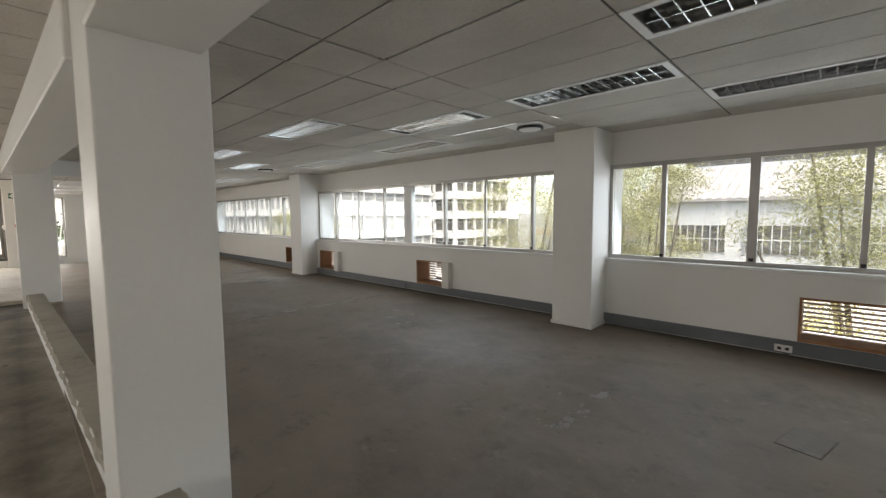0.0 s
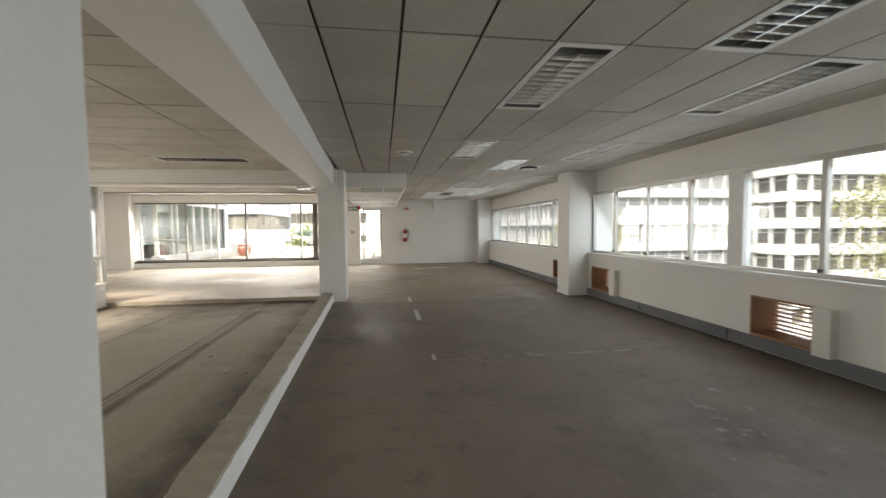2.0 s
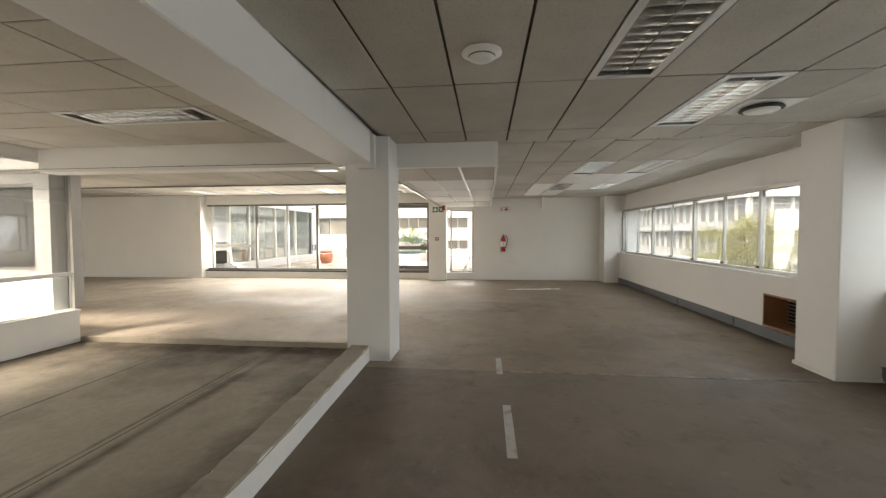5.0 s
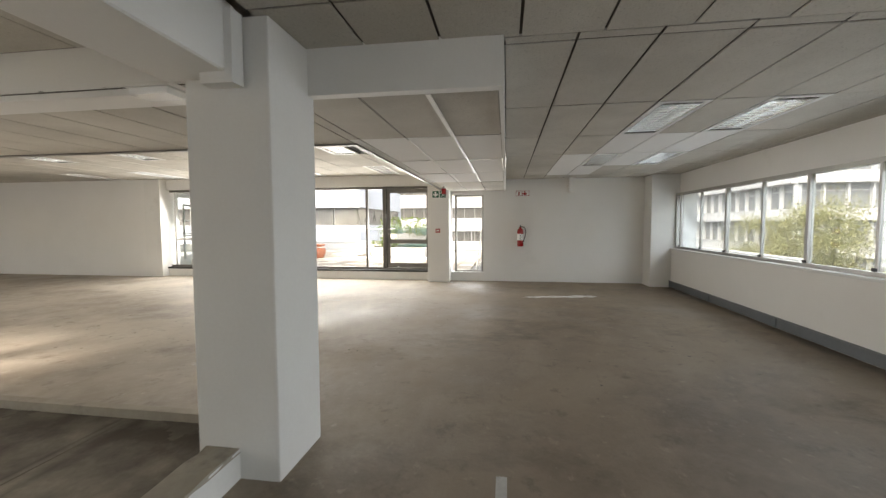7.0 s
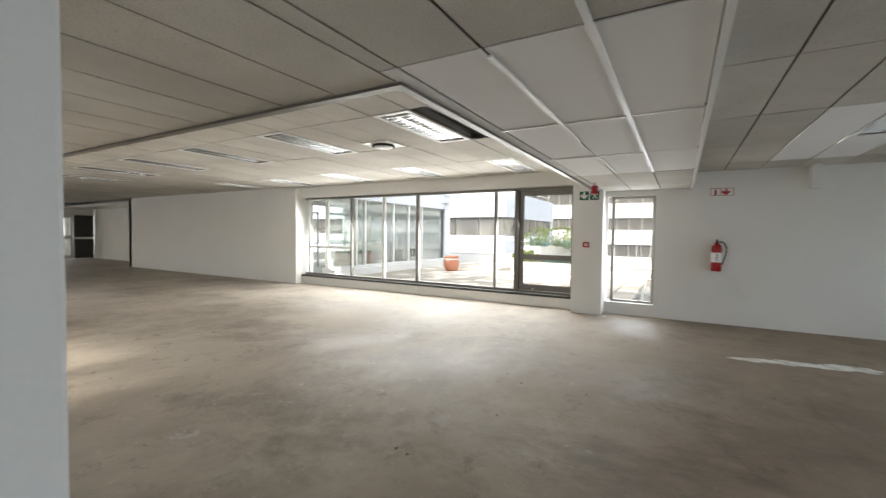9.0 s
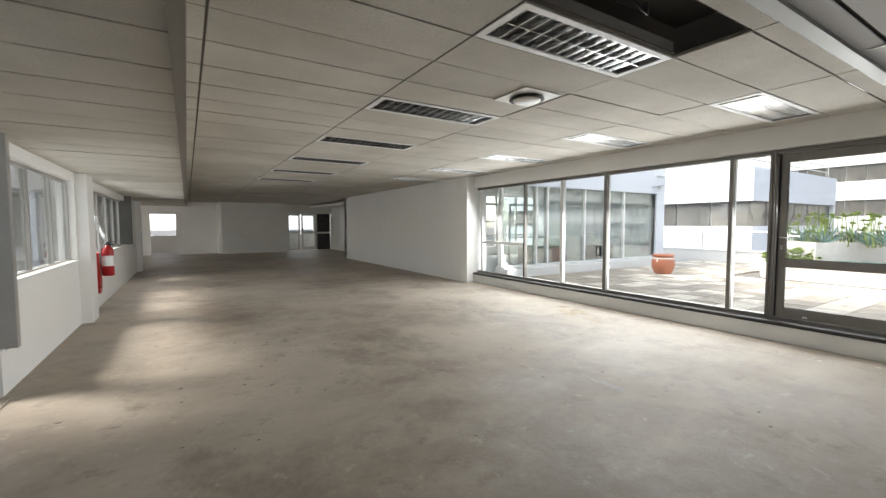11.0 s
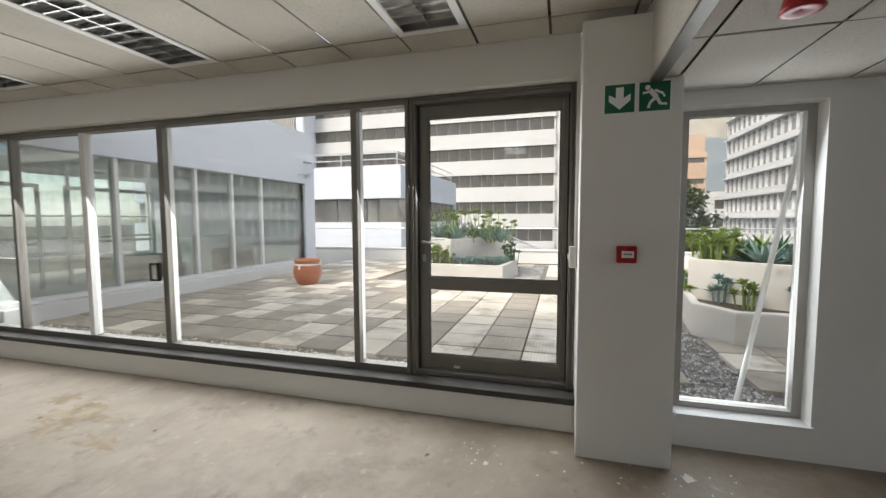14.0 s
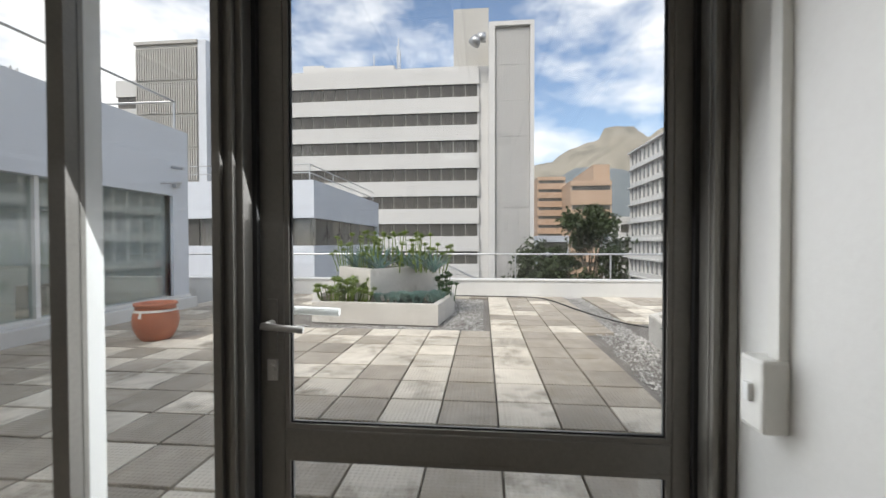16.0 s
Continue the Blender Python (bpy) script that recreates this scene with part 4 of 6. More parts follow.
setting("ceiling_lobby", M_WALL, [(-18.7, WX, -25.6, -16.4, CS - 0.2, CS - 0.1)], "plain white lobby ceiling", "ceiling")
for k, (y, s) in enumerate(((-1.6, 0.08), (-3.4, 0.09), (-7.5, 0.07))):
    boxes("vent_hole", M_BLACK, [(-11.424, -11.419, y - s, y + s, CB + 0.12, CB + 0.12 + 2.2 * s)], bpy.data.objects["bulkhead_wing"], "square dark vent hole")

# ---- ceiling lights ----
def louvre_light():
    ob = thing("ceiling_light", "unlit recessed fluorescent light with polished aluminium louvres", "ceiling light", group="recessed ceiling lights")
    lx, ly = PX / 2 - 0.008, PY / 2 - 0.008
    boxes("housing", M_HOUSING, [(-lx, lx, -ly, ly, 0.10, 0.11), (-lx, lx, -ly, -ly + 0.006, 0.004, 0.10), (-lx, lx, ly - 0.006, ly, 0.004, 0.10), (-lx, -lx + 0.006, -ly + 0.006, ly - 0.006, 0.004, 0.10), (lx - 0.006, lx, -ly + 0.006, ly - 0.006, 0.004, 0.10)], ob)
    boxes("frame", M_ALU_WHITE, [(-lx, lx, -ly, -ly + 0.045, -0.004, 0.004), (-lx, lx, ly - 0.045, ly, -0.004, 0.004), (-lx, -lx + 0.05, -ly + 0.045, ly - 0.045, -0.004, 0.004), (lx - 0.05, lx, -ly + 0.045, ly - 0.045, -0.004, 0.004)], ob)
    for y in (-0.0875, 0.0875):
        bm = bmesh.new()
        cyl(bm, (-lx + 0.06, y, 0.075), (lx - 0.06, y, 0.075), 0.013, seg=10)
        part("tube", bm, M_TUBE, ob, "white fluorescent tube", True)
    a = ly - 0.047
    for y in (-a, -0.002, a - 0.006):
        boxes("long_blade", M_MIRROR, [(-lx + 0.05, lx - 0.05, y, y + 0.006, 0.0, 0.055)], ob)
    n = 13
    bm = bmesh.new()
    box(bm, -0.0022, 0.0022, -a + 0.006, -0.004, 0.0, 0.05)
    bm.verts.ensure_lookup_table()
    for v in bm.verts:
        if v.co.z > 0.02:
            v.co.x *= 4.5
    me = mesh_of(bm, M_MIRROR)
    for i in range(1, n):
        for y in (0.0, a):
            b = new("cross_blade", me)
            b.parent, b.location = ob, (-lx + 0.05 + (2 * lx - 0.1) * i / n, y, 0)
    return ob


light0 = louvre_light()
placed = [(OX + (i + 0.5) * PX, OY + (j + 0.5) * PY, C, 0) for i, j in MID_LIGHTS]
placed += [(OXW + (i + 0.5) * PX, OYW + (j + 0.5) * PY, C, 0) for i, j in WEST_LIGHTS]
placed += [(OXE + (i + 0.5) * PX, OY + (j + 0.5) * PY, C, 0) for i, j in EAST_LIGHTS]
placed += [(RX + 0.5 * PY, RY - 0.5 * PX, C, 90), (RX + 4.5 * PY, RY - 1.5 * PX, C, 90)]
placed += [(SX + (i + 0.5) * PXW, SO + (j + 0.5) * PYW, CS, 0) for i, j in WING_LIGHTS]
light0.matrix_world = pose(*placed[0][:3], 0, 0, placed[0][3])
for x, y, z, r in placed[1:]:
    k = 1.04 if z == CS else 1.0
    copy_thing(light0, pose(x, y, z, 0, 0, r) @ Matrix.Diagonal((k, k, 1, 1)))


def round_vent(at, r=0.15):
    ob = thing("air_diffuser", "round white ceiling air diffuser on a square plate", "air diffuser", at, "ceiling diffusers")
    boxes("plate", M_PLASTIC, [(-0.22, 0.22, -0.22, 0.22, -0.010, -0.002)], ob, bevel=0.003)
    bm = bmesh.new()
    lathe(bm, [(r, -0.012), (r + 0.012, -0.03), (r - 0.015, -0.04), (r - 0.03, -0.03), (r - 0.035, -0.012)], 28)
    part("ring", bm, M_BLACK, ob, "dark ring gap", True)
    bm = bmesh.new()
    lathe(bm, [(0.001, -0.055), (r * 0.6, -0.052), (r - 0.025, -0.042), (r - 0.02, -0.03)], 28)
    part("disc", bm, M_PLASTIC, ob, "", True)
    return ob


for x, y, z in ((-2.45, 4.72, C), (-8.75, 4.27, C), (-14.13, -1.62, CS)):
    round_vent((x, y, z))
ob = thing("smoke_detector", "round cream smoke detector on the ceiling", "smoke detector", (-7.45, 1.96, C))
bm = bmesh.new()
lathe(bm, [(0.115, 0.0), (0.118, -0.012), (0.08, -0.02), (0.075, -0.04), (0.045, -0.055), (0.001, -0.057)], 28)
part("base", bm, M_PLASTIC, ob, "", True)
bm = bmesh.new()
lathe(bm, [(0.077, -0.022), (0.079, -0.028), (0.077, -0.034)], 28)
part("slot", bm, M_DIRT, ob, "dark sensing slot", True)
# ---- outside: ground, terrace ----
setting("ground", M_GROUND, [(-2500, 900, -1500, 1500, -12.5, -12.0)], "dark city ground far below", "ground")
terrace = setting("terrace", M_GRAVELBED, [(-27.3, -17.84, -6.45, 9.0, -0.3, TZ - 0.045)], "roof terrace laid with concrete slabs and gravel", "terrace")
setting("terrace_wall", M_PARAPET, [(-27.25, -26.95, -12.0, 9.0, -0.3, 0.52), (-27.28, -26.92, -12.0, 9.0, 0.52, 0.56)], "low white painted terrace parapet", "parapet", bevel=0.01)
setting("terrace_wall", M_PARAPET, [(-27.0, -18.0, 8.8, 9.05, -0.3, 0.56)], "low white painted terrace parapet", "parapet")
setting("storey_below", M_FAR_WHITE, [(-27.3, -18.0, -6.45, 9.0, -12, -0.31), (-18.0, EX + 0.3, -3.7, 6.2, -12, -0.26), (-18.9, EW, -26, -3.7, -12, -0.26), (EW, EX + 0.3, -26, -3.72, -12, -0.1)], "plain lower storeys of the building", "building")

rail = thing("railing", "galvanised steel railing on the terrace parapet", "railing", (-27.1, 0, 0.56))
for y in np.arange(-11.0, 9.0, 2.3):
    bm = bmesh.new()
    cyl(bm, (0, y, 0), (0, y, 0.62), 0.02, seg=8)
    part("post", bm, M_STEEL, rail)
bm = bmesh.new()
cyl(bm, (0, -11.5, 0.62), (0, 8.8, 0.62), 0.024, seg=8)
part("top_rail", bm, M_STEEL, rail)

# gravel
rg = random.Random(11)


def pebbles(name, regions, count, label, parent_z):
    vs, fs = [], []
    tot = sum((b - a) * (d - c) for a, b, c, d in regions)
    for a, b, c, d in regions:
        for _ in range(int(count * (b - a) * (d - c) / tot)):
            x, y, r = rg.uniform(a, b), rg.uniform(c, d), rg.uniform(0.008, 0.019)
            t, z, k = rg.uniform(0, 6.28), parent_z + rg.uniform(0.0, 0.02), len(vs)
            for i in range(5):
                q = t + i * 1.2566
                vs.append((x + r * math.cos(q) * rg.uniform(0.8, 1.4), y + r * math.sin(q) * rg.uniform(0.7, 1.1), z))
            vs.append((x + rg.uniform(-.004, .004), y, z + r * 0.75))
            vs.append((x, y, z - r))
            for i in range(5):
                fs.append((k + i, k + (i + 1) % 5, k + 5))
                fs.append((k + (i + 1) % 5, k + i, k + 6))
    me = bpy.data.meshes.new("mesh")
    me.from_pydata(vs, [], fs)
    me.materials.append(M_GRAVEL)
    return tagged(new(name, me), label, "gravel", kind="stuff")


pebbles("gravel", [(-27.0 + k, -26.0 + k, 1.92 - 0.06 * (k + 0.5) - 0.29, 1.92 - 0.06 * (k + 0.5) + 0.27) for k in range(9)] + [(-26.4, -22.7, -0.95, -0.30), (-23.2, -22.75, -3.6, -0.95), (-18.25, -17.86, -6.2, 1.38), (-23.5, -19.5, 1.62, 1.95), (-26.95, -26.75, -6.2, 5.0)], 11000, "grey crushed-stone gravel bed", TZ - 0.04)


# planters
def ring_poly(bm, poly, th, z0, z1):
    cx, cy = sum(p[0] for p in poly) / len(poly), sum(p[1] for p in poly) / len(poly)
    inner = []
    for x, y in poly:
        d = math.hypot(x - cx, y - cy)
        f = (d - th * 1.25) / d
        inner.append((cx + (x - cx) * f, cy + (y - cy) * f))
    n = len(poly)
    o0, o1 = [bm.verts.new((*p, z0)) for p in poly], [bm.verts.new((*p, z1)) for p in poly]
    i1, i0 = [bm.verts.new((*p, z1)) for p in inner], [bm.verts.new((*p, z0 + 0.02)) for p in inner]
    for k in range(n):
        j = (k + 1) % n
        bm.faces.new((o0[k], o0[j], o1[j], o1[k]))
        bm.faces.new((o1[k], o1[j], i1[j], i1[k]))
        bm.faces.new((i1[k], i1[j], i0[j], i0[k]))
    bm.faces.new(i0)
    bm.faces.new(list(reversed(o0)))
    bmesh.ops.bevel(bm, geom=[e for e in bm.edges if abs(e.verts[0].co.z - z1) < 1e-4 and abs(e.verts[1].co.z - z1) < 1e-4], offset=0.012, segments=2, affect="EDGES")
    return inner


def planter(label, low, high, zl, zh):
    ob = thing("planter", label, "planter", group="terrace planters")
    bm = bmesh.new()
    inner = ring_poly(bm, low, 0.12, TZ - 0.03, zl)
    part("lower_trough", bm, M_PLANTER, ob)
    bm = bmesh.new()
    prism(bm, inner, zl - 0.12, zl - 0.07)
    part("lower_soil", bm, M_SOIL, ob, "dark soil")
    bm = bmesh.new()
    inner = ring_poly(bm, high, 0.12, zl - 0.07, zh)
    part("upper_trough", bm, M_PLANTER, ob)
    bm = bmesh.new()
    prism(bm, inner, zh - 0.12, zh - 0.06)
    part("upper_soil", bm, M_SOIL, ob, "dark soil")
    return ob


planter("two-tier white concrete planter full of succulents", [(-23.45, -3.22), (-23.3, -1.03), (-24.7, -0.86), (-26.2, -1.1), (-26.3, -3.2), (-24.6, -3.68)], [(-23.86, -2.31), (-25.5, -1.28), (-26.1, -2.0), (-25.9, -3.1), (-24.66, -3.17)], 0.47, 1.0)
planter("two-tier white concrete planter with aloes near the building", [(-19.5, 1.88), (-19.95, 1.60), (-22.6, 1.98), (-23.2, 2.6), (-23.2, 4.6), (-20.3, 4.7), (-19.55, 3.6)], [(-20.0, 2.7), (-20.75, 1.76), (-22.2, 2.2), (-22.4, 3.4), (-20.9, 3.7)], 0.48, 0.92)


def leaf(bm, at, az, el, length, width, curl=0.5, seg=4):
    """One fleshy tapered leaf with a keel."""
    d = Vector((math.cos(az), math.sin(az), 0))
    s = Vector((-math.sin(az), math.cos(az), 0))
    p, e, prev = Vector(at), el, None
    for i in range(seg + 1):
        f = i / seg
        w = width * (1 - f) ** 0.75 * (0.75 + 0.5 * f)
        up = Vector((-d.x * math.sin(e), -d.y * math.sin(e), math.cos(e)))
        row = [bm.verts.new(p - s * w), bm.verts.new(p - up * w * 0.7), bm.verts.new(p + s * w)]
        if prev:
            for a, b in ((0, 1), (1, 2), (2, 0)):
                bm.faces.new((prev[a], prev[b], row[b], row[a]))
        prev = row
        p = p + (d * math.cos(e) + Vector((0, 0, math.sin(e)))) * (length / seg)
        e -= curl / seg


def plant(name, label, at, n, length, width, mat, spread=0.12, lo=0.3, hi=1.4, curl=0.6, heads=1, stem=0.0, seed=0):
    r = random.Random(seed)
    bm = bmesh.new()
    for h in range(heads):
        q, rad = r.uniform(0, 6.28), spread * math.sqrt(r.random()) if heads > 1 else 0
        base = Vector((rad * math.cos(q), rad * math.sin(q), 0))
        top = base + Vector((base.x * 0.4, base.y * 0.4, stem * r.uniform(0.4, 1.2)))
        if stem:
            cyl(bm, base - Vector((0, 0, 0.04)), top, 0.012, 0.008, seg=5)
        for i in range(n):
            f = i / n
            leaf(bm, top, i * 2.4 + r.uniform(-.2, .2), lo + (hi - lo) * f + r.uniform(-.08, .08), length * r.uniform(0.8, 1.15) * (1 - 0.35 * f), width * r.uniform(0.85, 1.1), curl * r.uniform(0.4, 1.3))
    ob = part(name, bm, mat, None, label)
    ob.location = at
    return tagged(ob, category="plant")


pr = random.Random(5)
ZS, ZU = 0.40, 0.935
for k in range(9):
    plant("aloe", "spiky deep green aloe growing in the planter", (-24.5 + pr.uniform(-.25, .9) * -1, -2.9 + k * 0.21, ZU), 18, pr.uniform(0.55, 0.78), 0.042, (M_LEAF_B, M_LEAF_G, M_LEAF_B)[k % 3], seed=k, curl=0.45, lo=0.5)
for k in range(5):
    plant("aeonium", "yellow-green branching aeonium rosettes in the planter", (-24.7 + pr.uniform(-.5, .3), -3.0 + k * 0.42, ZU), 14, 0.11, 0.026, M_LEAF_Y, 0.32, 0.1, 1.3, 0.3, heads=13, stem=0.62, seed=20 + k)
for k in range(5):
    plant("aeonium", "pale yellow-green succulent spilling over the planter edge", (-23.78 + pr.uniform(-.12, .1), -3.02 + k * 0.13, ZS), 14, 0.12, 0.03, M_LEAF_Y, 0.26, 0.1, 1.3, 0.3, heads=11, stem=0.36, seed=40 + k)
for k in range(7):
    plant("blue_senecio", "blue-grey finger-leaved succulent in the lower trough", (-23.82 + pr.uniform(-.18, .1) - 0.05 * k, -1.98 + k * 0.13, ZS), 16, 0.14, 0.013, M_LEAF_B, 0.2, 0.7, 1.5, 0.1, heads=14, stem=0.10, seed=60 + k)
plant("shrub", "small green shrub at the planter's rear corner", (-24.6, -0.98, ZS), 12, 0.12, 0.03, M_LEAF_G, 0.2, 0.2, 1.4, 0.3, heads=16, stem=0.4, seed=77)
for k in range(9):
    plant("aloe", "broad blue-green aloe rosette in the planter", (-20.6 - (k % 3) * 0.5, 2.55 + (k // 3) * 0.32, 0.85), 18, pr.uniform(0.42, 0.62), 0.055, (M_LEAF_B, M_LEAF_G, M_LEAF_Y)[k % 3], seed=80 + k, curl=0.4)
for k in range(4):
    plant("aeonium", "yellow-green branching aeonium rosettes in the planter", (-20.1 - k * 0.33, 2.2 - k * 0.17 + (k == 3) * 0.06, 0.40), 14, 0.12, 0.03, (M_LEAF_Y, M_LEAF_B)[k % 2], 0.12, 0.1, 1.3, 0.3, heads=6, stem=0.28, seed=90 + k)
for k in range(6):
    plant("aeonium", "yellow-green branching aeonium rosettes in the planter", (-20.85 - k * 0.25, 2.08 + k * 0.07, 0.85), 14, 0.13, 0.03, M_LEAF_Y, 0.22, 0.1, 1.3, 0.3, heads=9, stem=0.35, seed=100 + k)

plant("shrub", "dense glossy green shrub spilling over the planter corner", (-20.05, 3.05, 0.40), 11, 0.10, 0.028, M_LEAF_G, 0.34, 0.2, 1.4, 0.3, heads=44, stem=0.34, seed=131)

# terracotta pot
pot = thing("flower_pot", "round glazed terracotta pot with a tied cord", "flower pot", (-21.95, -4.82, TZ - 0.005))
bm = bmesh.new()
lathe(bm, [(0.001, 0.0), (0.17, 0.0), (0.21, 0.05), (0.265, 0.17), (0.28, 0.27), (0.265, 0.38), (0.235, 0.455), (0.245, 0.47), (0.262, 0.485), (0.262, 0.51), (0.235, 0.515), (0.215, 0.49), (0.225, 0.36), (0.2, 0.12), (0.001, 0.10)], 32)
part("body", bm, M_TERRA, pot, "", True)
bm = bmesh.new()
lathe(bm, [(0.268, 0.40), (0.255, 0.415), (0.246, 0.432), (0.262, 0.405)], 32)
part("band", bm, M_PLANTER, pot, "pale incised band", True)
bm = bmesh.new()
cyl(bm, (0.262, 0.0, 0.41), (0.275, 0.0, 0.33), 0.012, 0.022, seg=8)
part("tassel", bm, M_PLASTIC, pot, "hanging cord tassel")

# leaning pole and cable
bm = bmesh.new()
cyl(bm, (-17.98, 1.36, TZ - 0.03), (-17.88, 1.66, 2.2), 0.017, seg=10)
tagged(part("pole", bm, M_PLASTIC), "long pale pole leaning against the window outside", "pole")
cu = bpy.data.curves.new("cable", "CURVE")
cu.dimensions, cu.bevel_depth = "3D", 0.012
sp = cu.splines.new("NURBS")
cpts = [(-26.75, -2.6, 0.17), (-26.7, -0.6, 0.18), (-26.72, 0.9, 0.17), (-26.4, 1.25, 0.17), (-23.5, 1.75, 0.17), (-23.2, 2.3, 0.17)]
sp.points.add(len(cpts) - 1)
for q, c in zip(sp.points, cpts):
    q.co = (*c, 1)
sp.use_endpoint_u = True
cu.materials.append(M_BLACK)
tagged(new("cable", cu), "black cable lying along the terrace edge", "cable")

# ---- glazed wing along the terrace ----
wing = thing("building_wing", "pale grey-blue single-storey wing with large panes", "building", (0, 0, 0))
boxes("wall", M_BLUEWALL, [(-24.75, -17.92, -6.7, -6.45, 2.42, 3.76), (-24.75, -24.33, -6.7, -6.45, 0.42, 2.42), (-24.75, -24.5, -12.2, -6.7, TZ - 0.2, 3.76)], wing)
boxes("roof", M_FAR_GREY, [(-24.5, -17.92, -12.2, -6.7, 2.75, 3.0)], wing)
boxes("base_ledge", M_PARAPET, [(-24.77, -17.92, -6.75, -6.28, TZ - 0.2, 0.36), (-24.77, -17.92, -6.75, -6.42, 0.36, 0.42)], wing, "white painted base ledge", bevel=0.012)
boxes("inner_floor", M_INNER, [(-24.5, -17.92, -12.2, -6.75, 0.0, 0.2)], wing)
boxes("inner_wall", M_INNER, [(-24.5, -17.92, -12.2, -12.0, 0.0, 0.55), (-24.5, -17.92, -12.2, -12.0, 2.6, 2.75)], wing)
for x in np.arange(-24.4, -17.9, 1.06):
    boxes("rear_mullion", M_ALU_WHITE, [(x - 0.035, x + 0.035, -12.14, -12.06, 0.55, 2.6)], wing)
boxes("rear_rail", M_ALU_WHITE, [(-24.5, -17.92, -12.05, -12.0, 1.55, 1.60), (-24.5, -17.92, -11.95, -11.9, 1.0, 1.05)], wing)
for x in (-23.6, -21.2, -19.0):
    boxes("screen_frame", M_ALU_WHITE, [(x - 0.9, x + 0.9, -9.02, -8.98, 2.05, 2.12), (x - 0.9, x - 0.84, -9.02, -8.98, 0.2, 2.05), (x + 0.84, x + 0.9, -9.02, -8.98, 0.2, 2.05), (x - 0.84, x + 0.84, -9.02, -8.98, 1.0, 1.05)], wing, "white framed glazed screen inside")
boxes("desk", M_LEDGE, [(-23.7, -22.9, -8.2, -7.6, 0.2, 0.75), (-21.9, -20.6, -8.9, -8.3, 0.2, 0.72)], wing, "dark low cupboard inside the glazing")
wing_marks = [-24.36, -22.74, -21.86, -20.96, -19.50, -19.10, -17.95]
for k, x in enumerate(wing_marks):
    m = boxes("mullion", M_ALU_WHITE, [(x - 0.03, x + 0.03, -6.64, -6.52, 0.42, 2.42)], wing)
    if k < 6:
        p = boxes("pane", M_GLASS_WING, [(x + 0.03, wing_marks[k + 1] - 0.03, -6.585, -6.58, 0.42, 2.42)], wing)
        p.visible_shadow = False
bm = bmesh.new()
cyl(bm, (-24.3, -6.45, 2.98), (-24.3, -6.2, 2.94), 0.03, seg=8)
cyl(bm, (-24.0, -6.45, 2.62), (-24.2, -6.15, 2.66), 0.02, seg=8)
box(bm, -24.42, -24.3, -6.44, -6.36, 2.58, 2.68)
part("wall_spout", bm, M_STEEL, wing, "small pipe spouts and bracket")
rl = thing("roof_railing", "thin steel railing on the wing's roof", "railing", (0, 0, 3.76))
for x in (-24.6, -22.9, -21.2, -19.5):
    bm = bmesh.new()
    cyl(bm, (x, -6.62, 0), (x, -6.62, 0.62), 0.02, seg=8)
    part("post", bm, M_STEEL, rl)
bm = bmesh.new()
cyl(bm, (-24.6, -6.62, 0.62), (-18.0, -6.62, 0.62), 0.022, seg=8)
cyl(bm, (-24.6, -6.62, 0.62), (-24.6, -12.0, 0.62), 0.022, seg=8)
part("top_rail", bm, M_STEEL, rl)


plant("roof_shrub", "green shrub growing behind the wing's roof parapet", (-20.2, -8.6, 3.0), 12, 0.16, 0.05, M_LEAF_G, 0.85, 0.1, 1.4, 0.4, heads=60, stem=1.25, seed=201)
plant("roof_shrub", "green shrub growing behind the wing's roof parapet", (-19.2, -9.4, 3.0), 12, 0.16, 0.05, M_LEAF_G, 0.9, 0.1, 1.4, 0.4, heads=60, stem=1.5, seed=202)
mast = thing("lattice_mast", "thin white lattice radio mast far behind the wing", "mast", (-60.0, -55.0, -12.0))
for sx, sy in ((-0.6, -0.6), (-0.6, 0.6), (0.6, -0.6), (0.6, 0.6)):
    bm = bmesh.new()
    cyl(bm, (sx, sy, 0), (sx * 0.6, sy * 0.6, 34.0), 0.09, 0.07, seg=6)
    part("leg", bm, M_FAR_WHITE, mast)
for k in range(24):
    z, f = 10 + k, 1 - 0.4 * (10 + k) / 34
    q = 0.6 * f
    bm = bmesh.new()
    for (ax, ay), (bx, by) in (((-q, -q), (q, -q)), ((q, -q), (q, q)), ((q, q), (-q, q)), ((-q, q), (-q, -q))):
        cyl(bm, (ax, ay, z), (bx, by, z + (1 if k % 2 else 0)), 0.05, seg=5)
    part("brace", bm, M_FAR_WHITE, mast)

# mesh guard of a stair beyond the parapet
guard = thing("stair_guard", "pale steel mesh guard of an outside stair", "railing", (-29.2, 0, 0))
bm = bmesh.new()
cyl(bm, (0, -2.6, 0.95), (0, -1.7, 0.93), 0.025, seg=6)
cyl(bm, (0, -1.7, 0.93), (0, -0.35, 0.30), 0.025, seg=6)
part("top_rail", bm, M_STEEL, guard)
for k in range(14):
    y = -2.55 + k * 0.16
    top = 0.94 if y < -1.7 else 0.93 - (y + 1.7) * 0.467
    bm = bmesh.new()
    cyl(bm, (0, y, -1.2), (0, y, top), 0.008, seg=5)
    part("bar", bm, M_STEEL, guard)
for k in range(9):
    z = -0.4 + k * 0.15
    bm = bmesh.new()
    cyl(bm, (0.012, -2.6, z), (0.012, min(-0.4, -1.7 + (0.93 - z) / 0.467), z), 0.008, seg=5)
    part("bar", bm, M_STEEL, guard)
boxes("stair_block", M_FAR_WHITE, [(-0.9, -0.1, -2.7, -0.3, -12.0, 0.25)], guard, "white stair wall")


